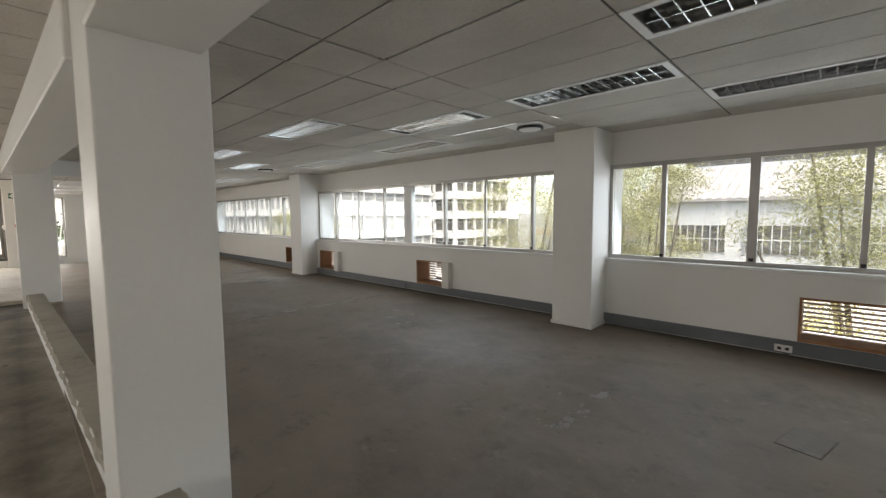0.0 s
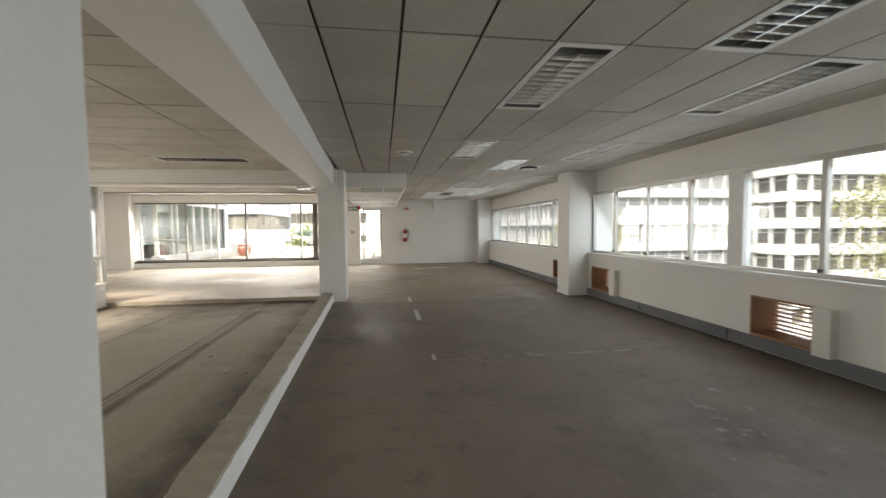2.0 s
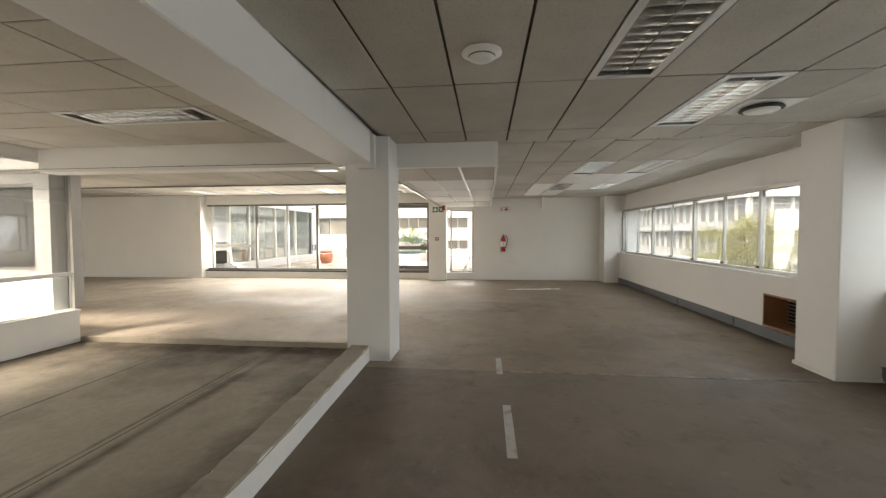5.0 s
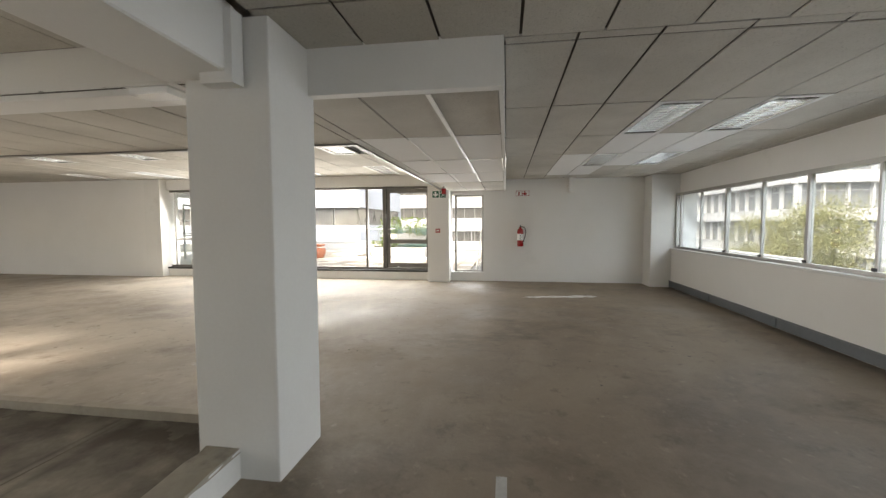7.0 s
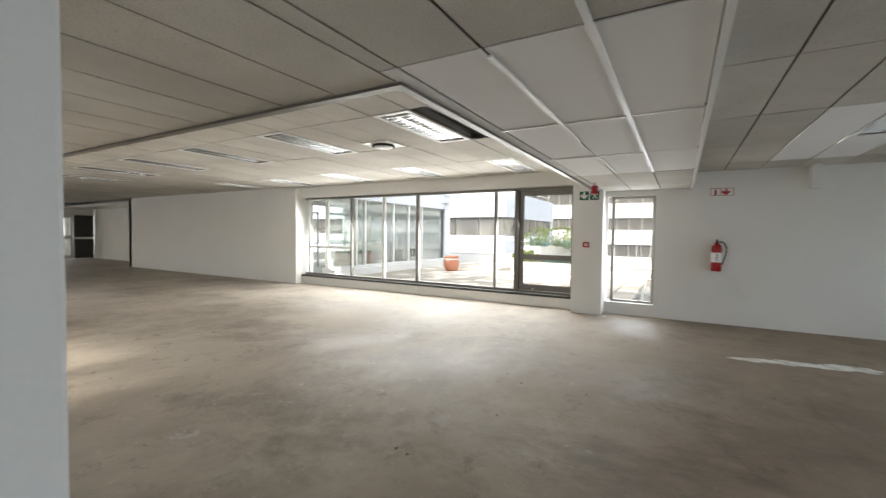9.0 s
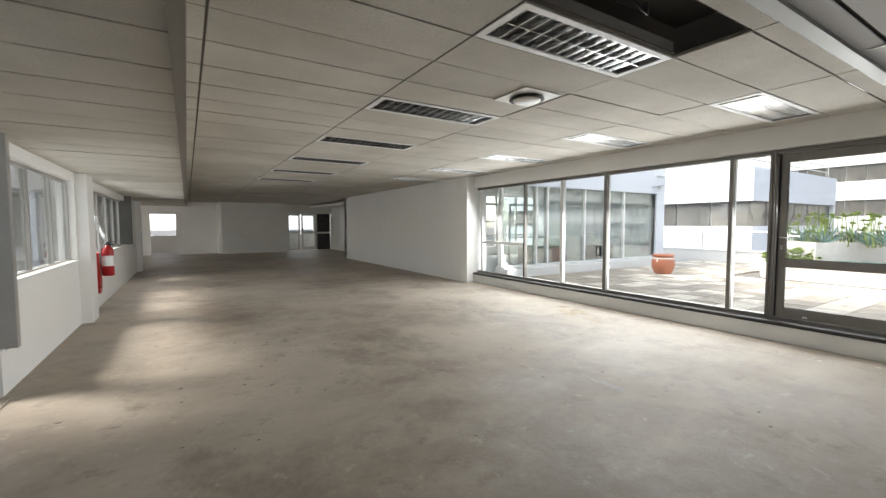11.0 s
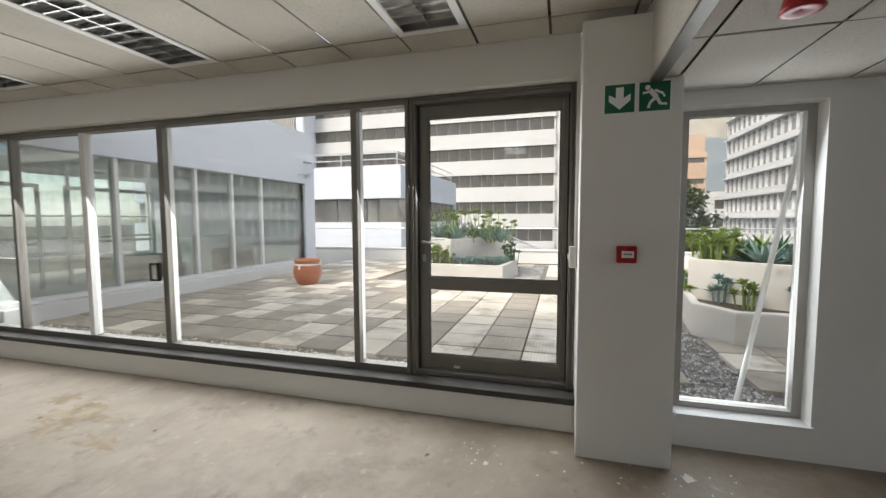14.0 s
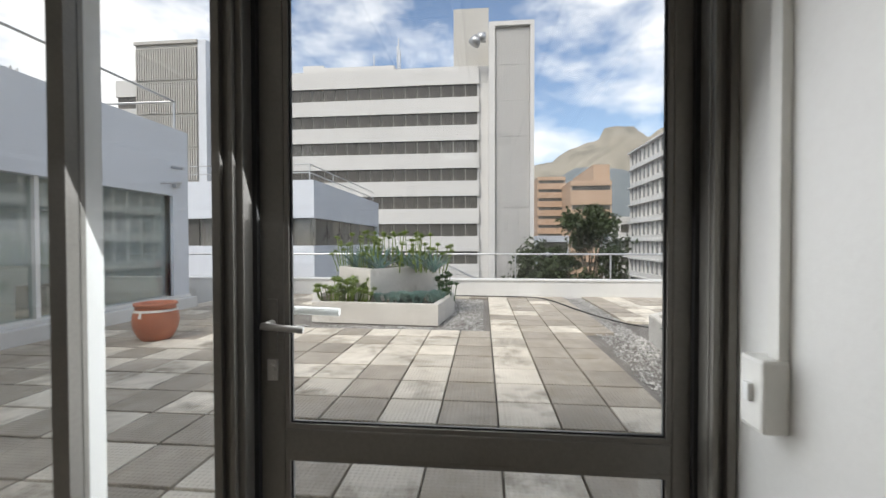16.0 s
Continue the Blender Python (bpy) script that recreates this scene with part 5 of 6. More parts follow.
# ---- buildings ----
def facade_block(name, label, wallmat, x0, x1, y0, y1, z0, z1, faces, pitch, first, wh, step, ww, band=True, fin=0.0, glass=M_FAR_WIN, transom=False):
    """A block whose faces ('E','S','N','W') carry rows of windows. step: window spacing; ww: window width; band: continuous strips."""
    ob = thing(name, label, "building")
    core = bmesh.new()
    t = 0.3
    box(core, x0 + t, x1 - t, y0 + t, y1 - t, z0, z1)
    part("core", core, M_FAR_GREY, ob)
    levels = []
    z = first
    while z + wh < z1 - 0.3:
        levels.append(z)
        z += pitch
    zs = [z0] + [v for l in levels for v in (l, l + wh)] + [z1]
    bm = bmesh.new()
    for i in range(0, len(zs), 2):
        for f in "ESNW":
            r = {"E": (x1 - t, x1, y0, y1), "W": (x0, x0 + t, y0, y1), "N": (x0 + t, x1 - t, y1 - t, y1), "S": (x0 + t, x1 - t, y0, y0 + t)}[f]
            box(bm, *r, zs[i], zs[i + 1])
    for f in "ESNW":
        if f not in faces:
            r = {"E": (x1 - t, x1 - 0.02, y0, y1), "W": (x0 + 0.02, x0 + t, y0, y1), "N": (x0 + t, x1 - t, y1 - t, y1 - 0.02), "S": (x0 + t, x1 - t, y0 + 0.02, y0 + t)}[f]
            for l in levels:
                box(bm, *r, l, l + wh)
    part("wall", bm, wallmat, ob)
    for f in faces:
        along = (y0, y1) if f in "EW" else (x0, x1)
        n = max(1, int((along[1] - along[0] - 0.4) / step))
        wid = (along[1] - along[0] - 0.4) / n
        me = None
        rowsf = []
        for l in levels:
            for i in range(n):
                c = along[0] + 0.2 + (i + 0.5) * wid
                if me is None:
                    b2 = bmesh.new()
                    h = wid * (0.94 if band else ww / step) / 2
                    if f in "EW":
                        box(b2, -0.05, 0.05, -h, h, 0, wh)
                    else:
                        box(b2, -h, h, -0.05, 0.05, 0, wh)
                    me = mesh_of(b2, glass)
                w = new("window", me)
                w.parent = ob
                w.location = {"E": (x1 - t + 0.06, c, l), "W": (x0 + t - 0.06, c, l), "N": (c, y1 - t + 0.06, l), "S": (c, y0 + t - 0.06, l)}[f]
            if not band:
                for i in range(n + 1):
                    c = along[0] + 0.2 + i * wid
                    hh = wid * (1 - ww / step) / 2
                    if f == "E":
                        rowsf.append((x1 - t, x1 + fin, c - hh, c + hh, l, l + wh))
                    elif f == "S":
                        rowsf.append((c - hh, c + hh, y0 - fin, y0 + t, l, l + wh))
        if rowsf:
            boxes("piers", wallmat, rowsf, ob)
        if transom:
            zt = [(l + wh * 0.70, l + wh * 0.70 + 0.09) for l in levels]
            boxes("transoms", wallmat, [{"E": (x1 - t, x1 - t + 0.15, y0, y1), "S": (x0, x1, y0 + t - 0.15, y0 + t)}[f] + z for z in zt], ob, "white window transoms")
            boxes("fascia_bands", wallmat, [{"E": (x1, x1 + 0.45, y0, y1), "S": (x0, x1, y0 - 0.45, y0)}[f] + (l + wh + 0.05, l + wh + 0.30) for l in levels], ob, "projecting white ledges")
    return ob


# banded office block with a ribbed stair tower
BX = -70.6
facade_block("office_block", "white office block with dark horizontal window bands", M_FAR_WHITE, BX - 22, BX, -52.0, -0.85, -12, 24.3, "E", 3.62, -8.6, 1.65, 1.55, 1.4)
st = thing("stair_tower", "tall white stair tower with ribbed concrete panels", "building")
boxes("wall", M_FAR_WHITE, [(BX - 8, BX + 2.0, 0.4, 1.15, -12, 28.8), (BX - 8, BX + 2.0, 5.45, 5.95, -12, 28.8), (BX - 8, BX + 2.0, 1.15, 5.45, 28.25, 28.8)], st)
boxes("return_wall", M_FAR_WHITE, [(BX - 8, BX - 0.5, -0.85, 0.4, -12, 24.4)], st)
boxes("backing", M_FAR_GREY, [(BX - 8, BX + 1.45, 1.15, 5.45, -12, 28.25)], st)
boxes("lift_head", M_FAR_GREY, [(BX - 9, BX - 1, -4.2, 0.4, 24.3, 32.2)], st, "bare grey concrete lift head")
mer = bmesh.new()
box(mer, 0, 0.16, -0.055, 0.055, 0, 4.4)
mer = mesh_of(mer, M_FAR_WHITE)
for r in range(9):
    for k in range(22):
        o = new("rib", mer)
        o.parent, o.location = st, (BX + 1.45, 1.29 + k * 0.192, -12.0 + r * 4.45)
bm = bmesh.new()
cyl(bm, (BX + 2.0, 0.0, 26.9), (BX + 2.0, -1.0, 26.9), 0.6, seg=14)
cyl(bm, (BX + 2.0, -1.0, 26.9), (BX + 2.0, -1.5, 26.1), 0.6, 0.75, seg=14)
part("vent_pipe", bm, M_STEEL, st, "curved metal vent pipe", True)
bm = bmesh.new()
for y, z in ((-12.2, 3.2), (-15.5, 2.0), (-11.8, 2.6), (-12.0, 4.2)):
    cyl(bm, (BX - 3, y, 25.6), (BX - 3, y, 25.6 + z), 0.08, seg=6)
ant = tagged(part("antenna_group", bm, M_STEEL), "thin rooftop antennas on the office block", "antenna")
setting("roof_plant_room", M_FAR_WHITE, [(BX - 10, BX - 2.5, -25.5, -12.5, 24.3, 25.9), (BX - 9, BX - 3, -25.8, -22.8, 25.9, 26.5)], "white rooftop plant room", "building")
lt = thing("ribbed_tower", "grey ribbed concrete service tower", "building")
boxes("wall", M_FAR_GREY, [(BX - 6, BX + 3, -46.1, -37.4, -12, 27.5), (BX - 6.1, BX + 3.3, -46.2, -37.3, 27.5, 27.9)], lt)
boxes("side_wall", M_BLUEWALL, [(BX - 6, BX + 3.1, -37.3, -36.2, -12, 27.9)], lt)
mer = bmesh.new()
box(mer, 0, 0.18, -0.09, 0.09, 0, 4.15)
mer = mesh_of(mer, M_FAR_GREY)
for r in range(4, 9):
    for k in range(26):
        o = new("rib", mer)
        o.parent, o.location = lt, (BX + 3.05, -45.9 + k * 0.332, -12.4 + r * 4.4)

# low neighbour beyond the terrace
facade_block("annex", "low grey-blue annex with dark framed windows", M_BLUEWALL, -43.5, -33.0, -24.0, -7.2, -6, 4.05, "EN", 9.0, 1.35, 1.15, 1.5, 1.3)
rl = thing("annex_railing", "thin steel railing on the annex roof", "railing", (0, 0, 4.05))
for k, (x, y) in enumerate(((-33.3, -7.5), (-36.0, -7.5), (-38.7, -7.5), (-43.2, -7.5), (-33.3, -10.5), (-33.3, -13.5))):
    bm = bmesh.new()
    cyl(bm, (x, y, 0), (x, y, 0.7), 0.03, seg=6)
    part("post", bm, M_STEEL, rl)
bm = bmesh.new()
for z in (0.35, 0.7):
    cyl(bm, (-33.3, -7.5, z), (-43.2, -7.5, z), 0.028, seg=6)
    cyl(bm, (-33.3, -7.5, z), (-33.3, -16.0, z), 0.028, seg=6)
part("rails", bm, M_STEEL, rl)

# gridded block across the street to the north-west
facade_block("grid_block", "white office block with deep square window grid", M_FAR_BRIGHT, -72, -54.5, 34.0, 58.0, -12, 26, "ES", 3.3, -9.6, 2.0, 2.2, 1.75, band=False, fin=0.25, glass=M_FAR_WIN_PALE, transom=True)
facade_block("side_block", "pale office block with rows of paired windows", M_FAR_BRIGHT, -94, -46, 26.0, 46.0, -12, 17.5, "SE", 3.1, -9.8, 2.05, 1.75, 1.58, band=False, fin=0.12, glass=M_FAR_WIN_PALE, transom=True)
facade_block("street_block", "white office block with a grid of wide windows", M_FAR_BRIGHT, -69.0, -41.5, 46.5, 60.0, -12, 8.8, "SE", 3.0, -9.8, 1.75, 2.0, 1.7, band=False, fin=0.2, glass=M_FAR_WIN, transom=True)
facade_block("modern_block", "grey glazed office block behind a workshop", M_BLUEWALL, -14.0, 9.0, 58.0, 70.0, -12, 13.0, "S", 3.2, -9, 2.0, 2.4, 2.0)
facade_block("tan_tower", "tan high-rise with horizontal bands", M_FAR_TAN, -165, -140, 15.5, 23.5, -12, 20.5, "E", 2.6, -10, 0.9, 8.0, 7.5)
facade_block("tan_block", "stepped tan concrete building", M_FAR_TAN, -160, -128, 22.5, 33.0, -12, 17.5, "E", 5.0, -10, 1.2, 10.0, 9.0)
boxes("upper_block", M_FAR_TAN, [(-155, -130, 28.8, 33.0, 17.5, 22.0)], bpy.data.objects["tan_block"])
facade_block("small_white_house", "small white building with square windows", M_FAR_WHITE, -112, -100, 25.5, 31.5, -12, 6.4, "E", 3.2, -9.5, 1.6, 2.2, 1.2, band=False)
facade_block("blue_glass_block", "low pale blue building with glazed bands", M_BLUEWALL, -118, -105, 11.0, 17.5, -12, 2.8, "E", 3.0, -9.5, 2.0, 1.6, 1.4)

# workshop with a sheet roof opposite the north windows
ws = thing("workshop", "low white workshop with a corrugated grey roof", "building")
boxes("wall", M_FAR_WHITE, [(-9.5, 10.0, 30.0, 42.0, -12, 2.35)], ws)
bm = bmesh.new()
n = 80
for k in range(n):
    xa, xb = -10.0 + 20.4 * k / n, -10.0 + 20.4 * (k + 1) / n
    dz = 0.07 if k % 2 else 0.0
    vs = [bm.verts.new(v) for v in ((xa, 29.6, 2.3 + dz), (xb, 29.6, 2.3 + dz), (xb, 36.0, 4.7 + dz), (xa, 36.0, 4.7 + dz), (xa, 29.6, 2.15), (xb, 29.6, 2.15), (xb, 36.0, 4.5), (xa, 36.0, 4.5))]
    for f in ((0, 1, 2, 3), (4, 5, 1, 0), (1, 5, 6, 2), (4, 0, 3, 7), (7, 6, 5, 4), (3, 2, 6, 7)):
        bm.faces.new([vs[i] for i in f])
part("roof", bm, M_FAR_ROOF, ws, "corrugated grey sheet roof")
for x in (-6.3, -2.1, 2.1, 6.3):
    w = boxes("window", M_FAR_WIN, [(x - 1.6, x + 1.6, 29.93, 29.99, -0.9, 0.7)], ws)
    boxes("glazing_bars", M_FAR_WHITE, [(x - 1.62 + i * 0.405, x - 1.57 + i * 0.405, 29.88, 29.93, -0.9, 0.7) for i in range(9)] + [(x - 1.6, x + 1.6, 29.89, 29.93, -0.15, -0.08)], w)
boxes("workshop_annex", M_FAR_WHITE, [(-22.0, -10.0, 34.0, 42.0, -12, 1.6)], ws)
bm = bmesh.new()
prism(bm, [(-18.0, 30.5), (-10.2, 30.5), (-10.2, 33.9), (-18.0, 33.9)], -0.2, 0.3)
part("tiled_roof", bm, M_FAR_TAN, ws, "red-brown tiled lean-to roof")


# ---- trees ----
def tree(at, height, radius, n, mat, seed, label, clumps=26, leaf_size=0.085, squash=0.8):
    r = np.random.RandomState(seed)
    ob = thing("tree", label, "tree", at)
    bm = bmesh.new()
    cyl(bm, (0, 0, 0), (0.2, 0.1, height * 0.5), radius * 0.09, radius * 0.06, seg=9)
    cents = []
    for k in range(clumps):
        q, u = r.uniform(0, 6.28), r.uniform(0.15, 1.0)
        z = height * 0.5 + (height * 0.5) * r.uniform(-0.15, 1.0)
        f = radius * u * math.sqrt(max(0.1, 1 - ((z - height * 0.68) / (height * 0.42)) ** 2))
        cents.append((f * math.cos(q), f * math.sin(q), z, radius * r.uniform(0.2, 0.36)))
    for k, (x, y, z, _) in enumerate(cents[:14]):
        cyl(bm, (0.15, 0.08, height * r.uniform(0.35, 0.5)), (x * 0.55, y * 0.55, (z + height * 0.45) / 2), radius * 0.035, radius * 0.02, seg=6)
        cyl(bm, (x * 0.55, y * 0.55, (z + height * 0.45) / 2), (x, y, z), radius * 0.02, radius * 0.007, seg=5)
    part("trunk", bm, M_BARK, ob, "grey-brown trunk and limbs", True)
    per = n // clumps
    vs, fs = [], []
    for x, y, z, cr in cents:
        p = r.normal(0, 0.5, (per, 3)) * cr * np.array([1, 1, squash]) + (x, y, z)
        a, b = r.normal(0, 1, (per, 3)), r.normal(0, 1, (per, 3))
        a /= np.linalg.norm(a, axis=1)[:, None]
        b = np.cross(a, b)
        b /= np.linalg.norm(b, axis=1)[:, None]
        s = leaf_size * r.uniform(0.6, 1.3, (per, 1))
        k0 = len(vs)
        for q in (p - a * s, p + b * s * 0.45, p + a * s, p - b * s * 0.45):
            vs.extend(map(tuple, q))
        fs.extend((k0 + i, k0 + per + i, k0 + 2 * per + i, k0 + 3 * per + i) for i in range(per))
    me = bpy.data.meshes.new("mesh")
    me.from_pydata(vs, [], fs)
    me.materials.append(mat)
    c = new("crown", me)
    c.parent = ob
    return ob


PALE = "tall pale olive-green street tree with feathery leaves"
tree((-9.6, 15.5, -12), 16.5, 3.6, 70000, M_TREE_LEAF, 1, PALE, 60, 0.036)
tree((-4.3, 14.5, -12), 15.3, 2.6, 52000, M_TREE_LEAF, 2, PALE, 50, 0.036)
tree((-5.8, 18.0, -12), 17.0, 2.4, 46000, M_TREE_LEAF, 8, PALE, 50, 0.036)
tree((0.9, 15.0, -12), 17.0, 3.2, 60000, M_TREE_LEAF, 3, PALE, 56, 0.036)
tree((-29.5, 17.0, -12), 14.0, 3.4, 52000, M_TREE_LEAF, 4, PALE, 50, 0.05)
tree((-35.5, 18.5, -12), 13.4, 3.0, 46000, M_TREE_LEAF, 5, PALE, 50, 0.05)
tree((-62, 10.9, -12), 17.0, 4.2, 7000, M_TREE_DARK, 6, "dark evergreen tree beyond the terrace", 24, 0.28)
tree((-66, 6.4, -12), 12.8, 4.4, 6000, M_TREE_DARK, 7, "low dark tree beyond the terrace", 24, 0.28)

# ---- mountain ----
def ease(v, a, b):
    f = min(1.0, max(0.0, (v - a) / (b - a)))
    return f * f * (3 - 2 * f)


bm = bmesh.new()
nx, ny = 110, 34
grid = []
for j in range(ny):
    row = []
    for i in range(nx):
        y, d = -700 + 2000 * i / (nx - 1), j / (ny - 1)
        prof = 140 + 115 * ease(y, -60, 170) + 68 * ease(y, 170, 340) + 46 * ease(y, 352, 388) - 34 * ease(y, 470, 505) + 26 * ease(y, 510, 560) - 150 * ease(y, 760, 1250)
        nz = noise.fractal((y * 0.012, d * 3.5, 0.0), 0.8, 2.1, 7) * 17 - 26 * abs(noise.noise((y * 0.02, d * 1.5, 4.0))) * (1.15 - d)
        z = (prof * (1 - (1 - d) ** 1.6 * 0.95)) + nz * (0.3 + 0.6 * d) - 6
        row.append(bm.verts.new((-1050 - 330 * d, y, z)))
    grid.append(row)
for j in range(ny - 1):
    for i in range(nx - 1):
        bm.faces.new((grid[j][i], grid[j][i + 1], grid[j + 1][i + 1], grid[j + 1][i]))
tagged(part("backdrop_mountain", bm, M_ROCK, None, "", True), "rocky mountain ridge in the distance", "mountain", kind="structure")

bm = bmesh.new()
grid = []
for j in range(14):
    row = []
    for i in range(90):
        y, d = -500 + 1500 * i / 89, j / 13
        crest = 58 + 98 * ease(y, 60, 205) - 34 * ease(y, 215, 380)
        z = crest * math.sin(d * math.pi / 2) + noise.fractal((y * 0.014, d * 2.0, 9.0), 0.8, 2.1, 6) * 9 * d
        row.append(bm.verts.new((-720 - 180 * d, y, z)))
    grid.append(row)
for j in range(13):
    for i in range(89):
        bm.faces.new((grid[j][i], grid[j][i + 1], grid[j + 1][i + 1], grid[j + 1][i]))
tagged(part("backdrop_foothill", bm, M_FOOTHILL, None, "", True), "foothill below the mountain, its shade and haze painted blue-green", "mountain", kind="structure")

# ---- court on the south side ----
setting("court_floor", M_PARAPET, [(EW + 0.2, EX + 0.3, -15.0, EY - 0.16, -0.1, 0.1)], "pale painted court roof", "court")
cb = thing("court_wing", "white court wing with grey fascia and dark windows", "building")
boxes("wall", M_FAR_GREY, [(EW + 0.2, EX + 0.3, -12.3, -12.0, 0.1, 0.95), (EW + 0.2, EX + 0.3, -12.3, -12.0, 2.2, 3.4)], cb)
boxes("fascia", M_FAR_ROOF, [(EW + 0.2, EX + 0.3, -12.0, -11.3, 2.25, 3.0)], cb, "grey concrete fascia")
for x in np.arange(-9.4, EX, 1.9):
    boxes("window", M_FAR_WIN, [(x - 0.8, x + 0.8, -12.2, -12.15, 0.95, 2.2)], cb)
    boxes("mullion", M_ALU_WHITE, [(x + 0.85, x + 1.0, -12.2, -12.02, 0.95, 2.2)], cb)
    boxes("fin", M_BLUEWALL, [(x + 0.9, x + 1.05, -11.9, -11.6, 0.1, 2.25)], cb)
vent = boxes("louvre_panel", M_ALU_WHITE, [(-7.4, -6.7, -4.6, -4.5, 0.35 + i * 0.09, 0.40 + i * 0.09) for i in range(7)] + [(-7.45, -7.4, -4.62, -4.48, 0.1, 1.0), (-6.7, -6.65, -4.62, -4.48, 0.1, 1.0)])
tagged(vent, "white louvred vent screen standing in the court", "vent")
# ---- signs, alarms, extinguishers ----
sg = thing("exit_sign", "green emergency exit sign with arrow and running figure", "sign", (-17.22, 0, 0))
for ya, yb in ((0.375, 0.545), (0.552, 0.722)):
    boxes("board", M_SIGNWHITE, [(0.0, 0.008, ya, yb, 2.022, 2.192)], sg)
    boxes("panel", M_GREEN, [(0.008, 0.011, ya + 0.008, yb - 0.008, 2.03, 2.184)], sg, "green panel")
bm = bmesh.new()
yc = 0.46


def flat(bm, pts, x0, x1):
    lo, hi = [bm.verts.new((x0, y, z)) for y, z in pts], [bm.verts.new((x1, y, z)) for y, z in pts]
    n = len(pts)
    bm.faces.new(lo)
    bm.faces.new(hi)
    for i in range(n):
        bm.faces.new((lo[i], lo[(i + 1) % n], hi[(i + 1) % n], hi[i]))


flat(bm, [(yc - 0.02, 2.168), (yc + 0.02, 2.168), (yc + 0.02, 2.11), (yc + 0.056, 2.13), (yc + 0.056, 2.095), (yc, 2.048), (yc - 0.056, 2.095), (yc - 0.056, 2.13), (yc - 0.02, 2.11)], 0.011, 0.013)
part("arrow", bm, M_SIGNWHITE, sg, "white arrow")
bm = bmesh.new()
fy = 0.637
cyl(bm, (0.011, fy - 0.035, 2.155), (0.013, fy - 0.035, 2.155), 0.014, seg=14)


def limb(bm, a, b, w):
    a, b = Vector((0, *a)), Vector((0, *b))
    s = Vector((1, 0, 0)).cross((b - a).normalized()) * w
    flat(bm, [((a + s).y, (a + s).z), ((b + s).y, (b + s).z), ((b - s).y, (b - s).z), ((a - s).y, (a - s).z)], 0.011, 0.013)


for a, b, w in (((fy - 0.025, 2.142), (fy + 0.01, 2.10), 0.013), ((fy - 0.02, 2.135), (fy - 0.06, 2.125), 0.006), ((fy + 0.0, 2.14), (fy + 0.04, 2.12), 0.006), ((fy + 0.04, 2.12), (fy + 0.05, 2.10), 0.005), ((fy + 0.008, 2.10), (fy - 0.022, 2.075), 0.008), ((fy - 0.022, 2.075), (fy - 0.03, 2.045), 0.007), ((fy + 0.01, 2.10), (fy + 0.03, 2.065), 0.008), ((fy + 0.03, 2.065), (fy + 0.062, 2.062), 0.006)):
    limb(bm, a, b, w)
part("running_figure", bm, M_SIGNWHITE, sg, "white running figure pictogram")

al = thing("fire_call_point", "red break-glass fire call point on the column", "fire alarm", (-17.22, 0.515, 1.24))
boxes("case", M_RED, [(0.0, 0.045, -0.052, 0.052, -0.048, 0.048)], al, bevel=0.006)
boxes("glass_plate", M_SIGNWHITE, [(0.045, 0.048, -0.028, 0.036, -0.018, 0.02)], al, "white glass plate with dark marks")
boxes("marks", M_BLACK, [(0.048, 0.049, -0.016, -0.006, -0.002, 0.006), (0.048, 0.049, -0.001, 0.009, -0.002, 0.006), (0.048, 0.049, 0.014, 0.024, -0.002, 0.006)], al)

fs = thing("fire_sign", "pale fire extinguisher sign with red symbols", "sign", (WX, 0, 0))
boxes("board", M_SIGNWHITE, [(0.0, 0.008, 2.36, 2.68, 2.06, 2.19)], fs)
for ya, yb in ((2.365, 2.505), (2.515, 2.675)):
    boxes("border", M_RED, [(0.008, 0.0095, ya, yb, 2.064, 2.072), (0.008, 0.0095, ya, yb, 2.178, 2.186), (0.008, 0.0095, ya, ya + 0.008, 2.072, 2.178), (0.008, 0.0095, yb - 0.008, yb, 2.072, 2.178)], fs, "red border")
bm = bmesh.new()
flat(bm, [(2.42, 2.075), (2.45, 2.075), (2.45, 2.15), (2.44, 2.165), (2.43, 2.165), (2.42, 2.15)], 0.008, 0.010)
part("extinguisher_symbol", bm, M_RED, fs, "red extinguisher symbol")
bm = bmesh.new()
flat(bm, [(2.56, 2.175), (2.59, 2.175), (2.59, 2.13), (2.625, 2.14), (2.625, 2.11), (2.575, 2.07), (2.525, 2.11), (2.525, 2.14), (2.56, 2.13)], 0.008, 0.010)
part("arrow", bm, M_RED, fs, "red arrow")

sr = thing("fire_siren", "red fire alarm sounder hanging from the ceiling band", "fire alarm", (-16.15, 0.82, CB))
bm = bmesh.new()
cyl(bm, (0, 0, -0.06), (0, 0, 0), 0.03, seg=12)
part("stem", bm, M_PLASTIC, sr, "short pale mounting stem")
bm = bmesh.new()
lathe(bm, [(0.001, -0.05), (0.05, -0.05), (0.052, -0.08), (0.043, -0.11), (0.05, -0.15), (0.055, -0.165), (0.04, -0.168), (0.001, -0.16)], 20)
part("body", bm, M_RED, sr, "", True)


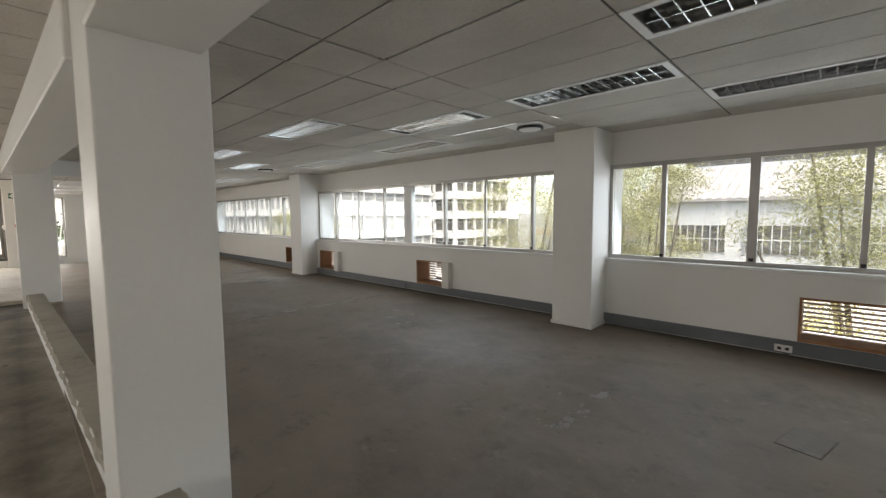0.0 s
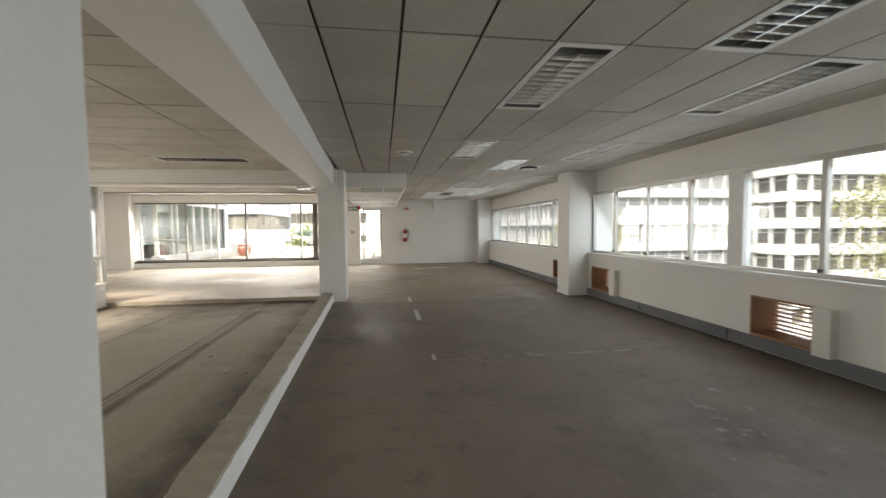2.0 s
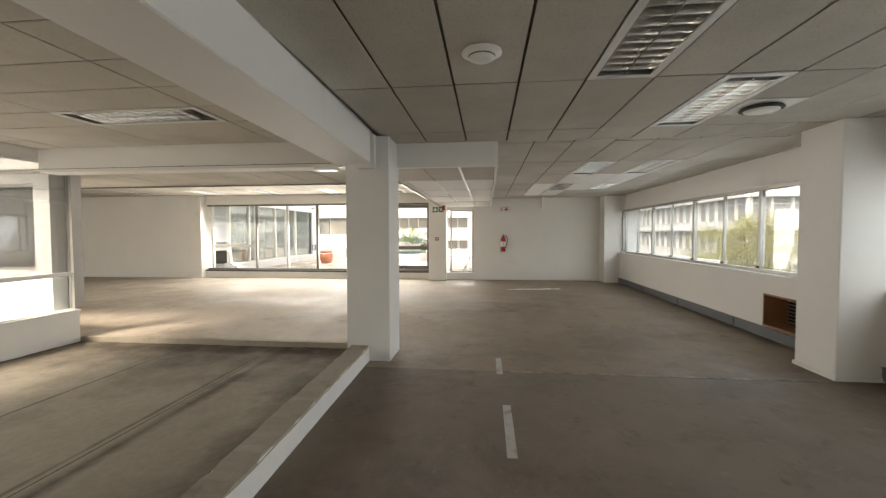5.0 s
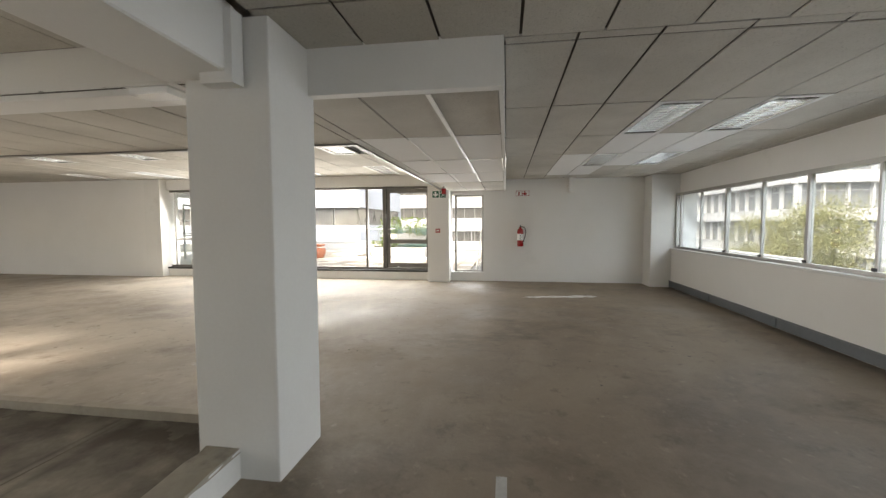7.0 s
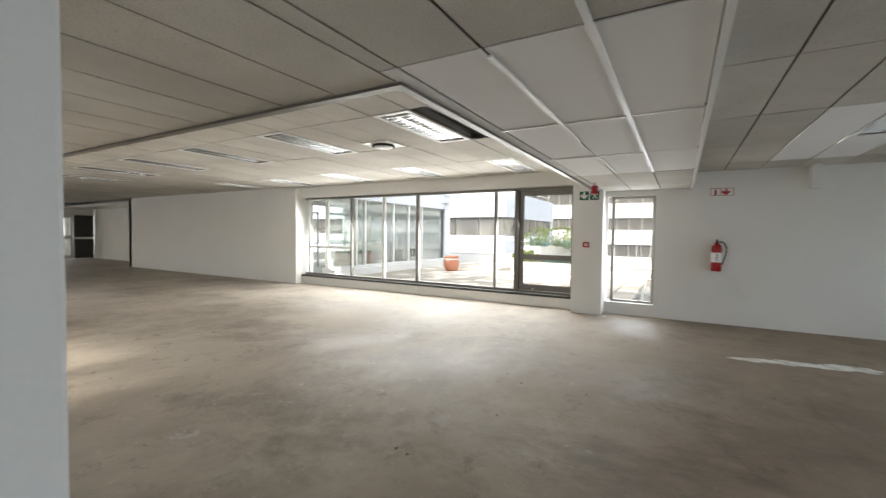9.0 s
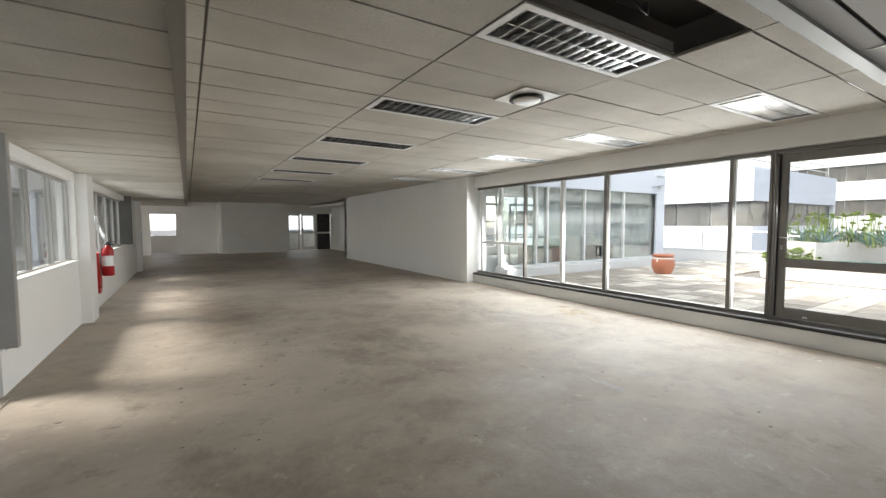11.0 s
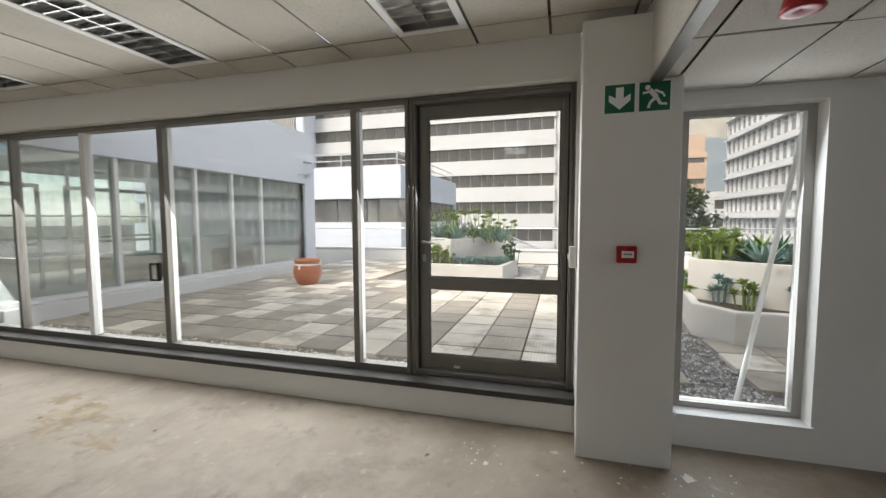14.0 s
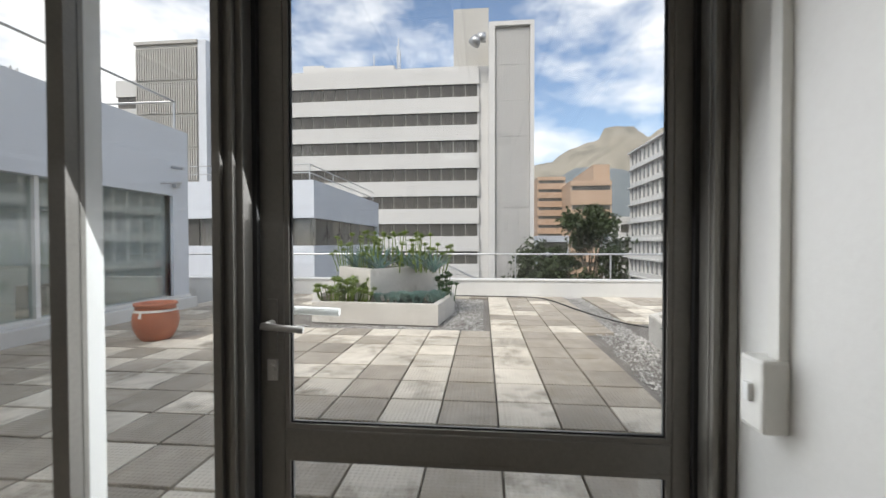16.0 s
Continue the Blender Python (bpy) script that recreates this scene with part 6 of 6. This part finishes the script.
def extinguisher(at, turn, label):
    ob = thing("fire_extinguisher", label, "fire extinguisher", at, "fire extinguishers", turn)
    bm = bmesh.new()
    lathe(bm, [(0.001, 0.0), (0.075, 0.0), (0.082, 0.012), (0.082, 0.40), (0.07, 0.445), (0.035, 0.475), (0.03, 0.50), (0.001, 0.50)], 24)
    part("cylinder", bm, M_RED, ob, "", True)
    bm = bmesh.new()
    lathe(bm, [(0.0835, 0.16), (0.0835, 0.33)], 24)
    part("paper_label", bm, M_SIGNWHITE, ob, "white label with unreadable print")
    bm = bmesh.new()
    for k in range(5):
        box(bm, 0.083, 0.0845, -0.02, 0.02, 0.19 + k * 0.026, 0.20 + k * 0.026)
    part("print_bars", bm, M_BLACK, ob)
    bm = bmesh.new()
    box(bm, -0.025, 0.09, -0.012, 0.012, 0.50, 0.525)
    box(bm, 0.0, 0.11, -0.01, 0.01, 0.545, 0.56)
    cyl(bm, (0, 0, 0.49), (0, 0, 0.55), 0.018)
    part("valve_handle", bm, M_BLACK, ob, "black valve and lever")
    cu = bpy.data.curves.new("hose", "CURVE")
    cu.dimensions, cu.bevel_depth = "3D", 0.011
    sp = cu.splines.new("NURBS")
    pts = [(0, 0.02, 0.515), (0.01, 0.10, 0.53), (0.03, 0.15, 0.43), (0.05, 0.14, 0.30), (0.05, 0.095, 0.17), (0.05, 0.085, 0.12)]
    sp.points.add(len(pts) - 1)
    for q, c in zip(sp.points, pts):
        q.co = (*c, 1)
    sp.use_endpoint_u = True
    cu.materials.append(M_BLACK)
    h = new("hose", cu)
    h.parent = ob
    bm = bmesh.new()
    box(bm, -0.10, -0.08, -0.03, 0.03, 0.2, 0.5)
    box(bm, -0.08, -0.02, -0.015, 0.015, 0.45, 0.47)
    part("bracket", bm, M_STEEL, ob)
    return ob


extinguisher((WX + 0.10, 2.47, 0.86), 0, "red fire extinguisher hung on the white end wall").scale = (1.0, 0.88, 0.9)
extinguisher((EW - 0.24, -7.35, 0.62), 180, "red fire extinguisher on a bracket by the pilaster")
hb = thing("hose_bracket", "red backing board behind an extinguisher", "bracket", (EW, -7.35, 0))
boxes("board", M_RED, [(-0.14, 0.0, -0.12, 0.12, 0.35, 1.0)], hb)

# conduit and isolator beside the door
cd = thing("switch_box", "white isolator switch with conduit by the terrace door", "switch", (-17.49, CY0, 0))
boxes("box", M_PLASTIC, [(-0.035, 0.035, -0.05, -0.001, 1.125, 1.265)], cd, bevel=0.008)
boxes("rocker", M_SIGNWHITE, [(-0.008, 0.008, -0.06, -0.05, 1.18, 1.215)], cd, "small toggle", bevel=0.002)
bm = bmesh.new()
box(bm, -0.0, 0.03, -0.02, -0.001, 1.265, 2.34)
part("conduit", bm, M_PLASTIC, cd)
bl = thing("blank_plate", "white blank switch plate on the column", "switch", (-2.13, 1.09, 0))
boxes("plate", M_PLASTIC, [(-0.033, 0.033, 0.001, 0.012, 0.80, 0.94)], bl, bevel=0.003)

# emergency bulkhead light under the cross beam, by the column
eb = thing("bulkhead_light", "small white bulkhead light under the beam", "light fitting", (-9.5, 0.22, 2.17))
boxes("base", M_PLASTIC, [(-0.09, 0.09, -0.16, 0.12, -0.02, 0.0)], eb)
boxes("diffuser", M_TUBE, [(-0.075, 0.075, -0.14, 0.10, -0.06, -0.02)], eb, "clear ribbed diffuser", bevel=0.01)
setting("pipe_box", M_WALL, [(-9.39, -9.30, 0.62, 0.80, 2.10, C)], "white boxed pipe at the column head", "pipe box")

# hole in the wing ceiling: dark void above
bm = bmesh.new()
xa, ya = SX - PXW, SO
box(bm, xa, xa + PXW, ya, ya + PYW, CS + 0.2, CS + 0.21)
part("void_lining", bm, M_VOID, bpy.data.objects["ceiling_wing"])
cu = bpy.data.curves.new("loose_cable", "CURVE")
cu.dimensions, cu.bevel_depth = "3D", 0.006
sp = cu.splines.new("NURBS")
for_pts = [(xa + 0.5, ya + 0.1, CS + 0.2), (xa + 0.6, ya + 0.2, CS - 0.01), (xa + 0.8, ya + 0.25, CS + 0.0), (xa + 0.95, ya + 0.2, CS + 0.2)]
sp.points.add(3)
for q, c in zip(sp.points, for_pts):
    q.co = (*c, 1)
sp.use_endpoint_u = True
cu.materials.append(M_BLACK)
tagged(new("loose_cable", cu), "loose black cable sagging from a missing ceiling tile", "cable")
setting("bulkhead_stub", M_WALL, [(WX, WX + 0.22, 3.58, 3.68, 2.12, C)], "white stub of boxing on the end wall", "boxing")

# ---- floor marks ----
mk = random.Random(3)


def blot(bm, cx, cy, rx, ry, z, n=22, jag=0.45, seed=0):
    r = random.Random(seed)
    pts = []
    for i in range(n):
        q = 2 * math.pi * i / n
        f = 1 + r.uniform(-jag, jag)
        pts.append(bm.verts.new((cx + rx * f * math.cos(q), cy + ry * f * math.sin(q), z)))
    bm.faces.new(pts)


floor = bpy.data.objects["floor"]


def mark(name, mat, label, blots, z=0.003):
    bm = bmesh.new()
    for k, b in enumerate(blots):
        blot(bm, *b, z + k * 0.00004, seed=k + len(name))
    return part(name, bm, mat, floor, label)


bm = bmesh.new()
for x0, x1, y0, y1 in ((-8.35, -7.55, 2.12, 2.185), (-9.62, -9.1, 2.09, 2.15), (-5.86, -5.68, 2.13, 2.165)):
    box(bm, x0, x1, y0, y1, 0.0, 0.003)
part("tape_mark", bm, M_CHALK, floor, "short pale strips left where a partition stood")
bm = bmesh.new()
box(bm, -9.21, -9.165, 2.12, 5.2, 0.0, 0.0025)
box(bm, -9.60, -9.21, 2.10, 2.14, 0.0, 0.0024)
box(bm, -5.68, -5.63, 2.2, 5.0, 0.0, 0.0022)
part("partition_line", bm, M_PATCH, floor, "faint pale line of a removed partition")
mark("screed_patch", M_PATCH, "flaked pale patches", [(-1.04 + mk.uniform(-.05, .05), 2.82 + 0.8 * mk.random(), mk.uniform(.008, .03), mk.uniform(.02, .07)) for _ in range(20)] + [(-1.15 + mk.uniform(-.15, .2), 3.1 + mk.uniform(-.3, .3), mk.uniform(.005, .015), mk.uniform(.008, .025)) for _ in range(12)] + [(-4.1 + mk.uniform(-.4, .4), 4.1 + mk.uniform(-.25, .25), mk.uniform(.01, .05), mk.uniform(.01, .05)) for _ in range(16)] + [(-6.2 + mk.uniform(-.6, .6), 3.0 + mk.uniform(-.5, .5), mk.uniform(.01, .045), mk.uniform(.01, .04)) for _ in range(16)])
# sun patch by the west wall, painted on as a pale jagged streak
mark("plaster_streak", M_SUNPATCH_PLASTER, "jagged sun patch painted on the floor in white", [(-15.25 - 0.35 * f + mk.uniform(-.04, .04), 2.2 + 1.5 * f, 0.035 + 0.07 * f * mk.uniform(.6, 1.2), 0.16) for f in [0.3 + 0.7 * i / 9 for i in range(10)]])
mark("floor_patch", M_CHALK, "small pale filler patches", [(-14.57, -1.0, 0.05, 0.17), (-11.09, -0.92, .09, .07)])
mark("grit", M_DIRT, "dark specks of grit and debris", [(mk.uniform(-17, 0), mk.uniform(1.2, 5.4), s, s * 0.7) for s in [mk.uniform(.006, .02) for _ in range(60)]] + [(mk.uniform(-17, -10.4), mk.uniform(-6, 1), s, s * 0.7) for s in [mk.uniform(.006, .022) for _ in range(70)]], 0.0035)
mark("plaster_crumbs", M_SUNPATCH_PLASTER, "white plaster crumbs at the foot of the column", [(-17.1 + mk.uniform(-.16, .14), mk.uniform(-0.5, 1.15), s, s * 0.8) for s in [mk.uniform(.003, .010) for _ in range(36)]] + [(-17.16, 0.86, .035, .03), (-17.22, 0.14, .02, .02), (-17.0, -0.25, .02, .016)], 0.0032)
mark("ochre_stain", M_OCHRE, "ochre rust stain in the screed", [(-16.8 + mk.uniform(-.25, .25), -3.2 + mk.uniform(-.6, .6), mk.uniform(.04, .12), mk.uniform(.08, .2)) for _ in range(7)], 0.0026)
sk_box = thing("socket_outlet", "white twin socket outlet on the cable trunking", "socket", (-0.10, NY - 0.049, 0.07))
boxes("plate", M_PLASTIC, [(-0.07, 0.07, -0.010, 0.0, -0.035, 0.035)], sk_box, bevel=0.003)
boxes("socket_hole", M_BLACK, [(-0.045, -0.015, -0.0115, -0.0095, -0.015, 0.012), (0.015, 0.045, -0.0115, -0.0095, -0.015, 0.012)], sk_box, "dark socket holes")
hatch = thing("floor_hatch", "flush rectangular floor outlet lid in the screed", "floor hatch", (0.165, 3.71, 0), turn=-13)
boxes("lid", M_FLOOR_HALL, [(-0.106, 0.106, -0.156, 0.156, 0.0, 0.004)], hatch, bevel=0.001)
boxes("rim", M_DIRT, [(-0.112, 0.112, -0.162, -0.156, 0.0, 0.003), (-0.112, 0.112, 0.156, 0.162, 0.0, 0.003), (-0.112, -0.106, -0.156, 0.156, 0.0, 0.003), (0.106, 0.112, -0.156, 0.156, 0.0, 0.003)], hatch)
rf = bpy.data.objects["floor_recess"]
bm = bmesh.new()
for y, w in ((-0.66, 0.006), (-1.9, 0.005)):
    box(bm, EW + 0.1, EX, y - w, y + w, -0.062, -0.0585)
part("groove", bm, M_DIRT, rf, "dark worn channel along the sunken floor")
bm = bmesh.new()
for k in range(60):
    blot(bm, mk.uniform(EW + 0.1, -4), EY + mk.uniform(0.0, 0.07), mk.uniform(.04, .12), mk.uniform(.015, .04), -0.056 + k * 0.00001, seed=k)
for k in range(9):
    blot(bm, EW + mk.uniform(0.02, 0.22), mk.uniform(EY, 0.4), mk.uniform(.04, .12), mk.uniform(.05, .15), -0.055 + k * 0.00001, seed=k)
for k in range(5):
    blot(bm, mk.uniform(-9.4, -5), mk.uniform(-0.4, 0.4), mk.uniform(.015, .05), mk.uniform(.01, .03), -0.0545 + k * 0.00001, seed=k)
part("dirt", bm, M_DIRT, rf, "dark dirt swept against the edges")

# ---- terrace slabs: pieces, last ----
def slab_mesh(mat):
    bm = bmesh.new()
    h = 0.452 / 2 - 0.008
    box(bm, -h, h, -h, h, 0, 0.045, bevel=0.0)
    bmesh.ops.bevel(bm, geom=[e for e in bm.edges if e.verts[0].co.z > 0.04 and e.verts[1].co.z > 0.04], offset=0.005, segments=1, affect="EDGES")
    return mesh_of(bm, mat)


SLAB = (slab_mesh(M_SLAB_L), slab_mesh(M_SLAB_D))
sr_ = random.Random(9)
P = 0.452
for i in range(20):
    for j in range(-14, 10):
        x, y = -17.79 - (i + 0.5) * 0.463, -0.19 + (j + 0.5) * P
        if abs(y - (1.92 - 0.06 * (x + 27.0))) < 0.28:
            continue
        if -23.0 > x > -26.4 and -3.65 < y < -0.35:
            continue
        if -19.6 > x > -23.6 and y > 1.8:
            continue
        if x > -18.1 or y > 4.6:
            continue
        lite = (j % 2 == 0) if y > -2.2 else ((i + j) % 2 == 0)
        if y > 0.3:
            lite = y > 2.0 and j % 3 == 0
        if sr_.random() < (0.12 if y > -1.0 else 0.3):
            lite = not lite
        if y < -4.2 and sr_.random() < 0.6:
            lite = False
        o = new("paving_slab", SLAB[0 if lite else 1])
        o.parent = terrace
        o.location = (x, y, TZ - 0.045 + sr_.uniform(-0.003, 0.003))
        o.rotation_euler = (sr_.uniform(-.006, .006), sr_.uniform(-.006, .006), sr_.uniform(-.006, .006))
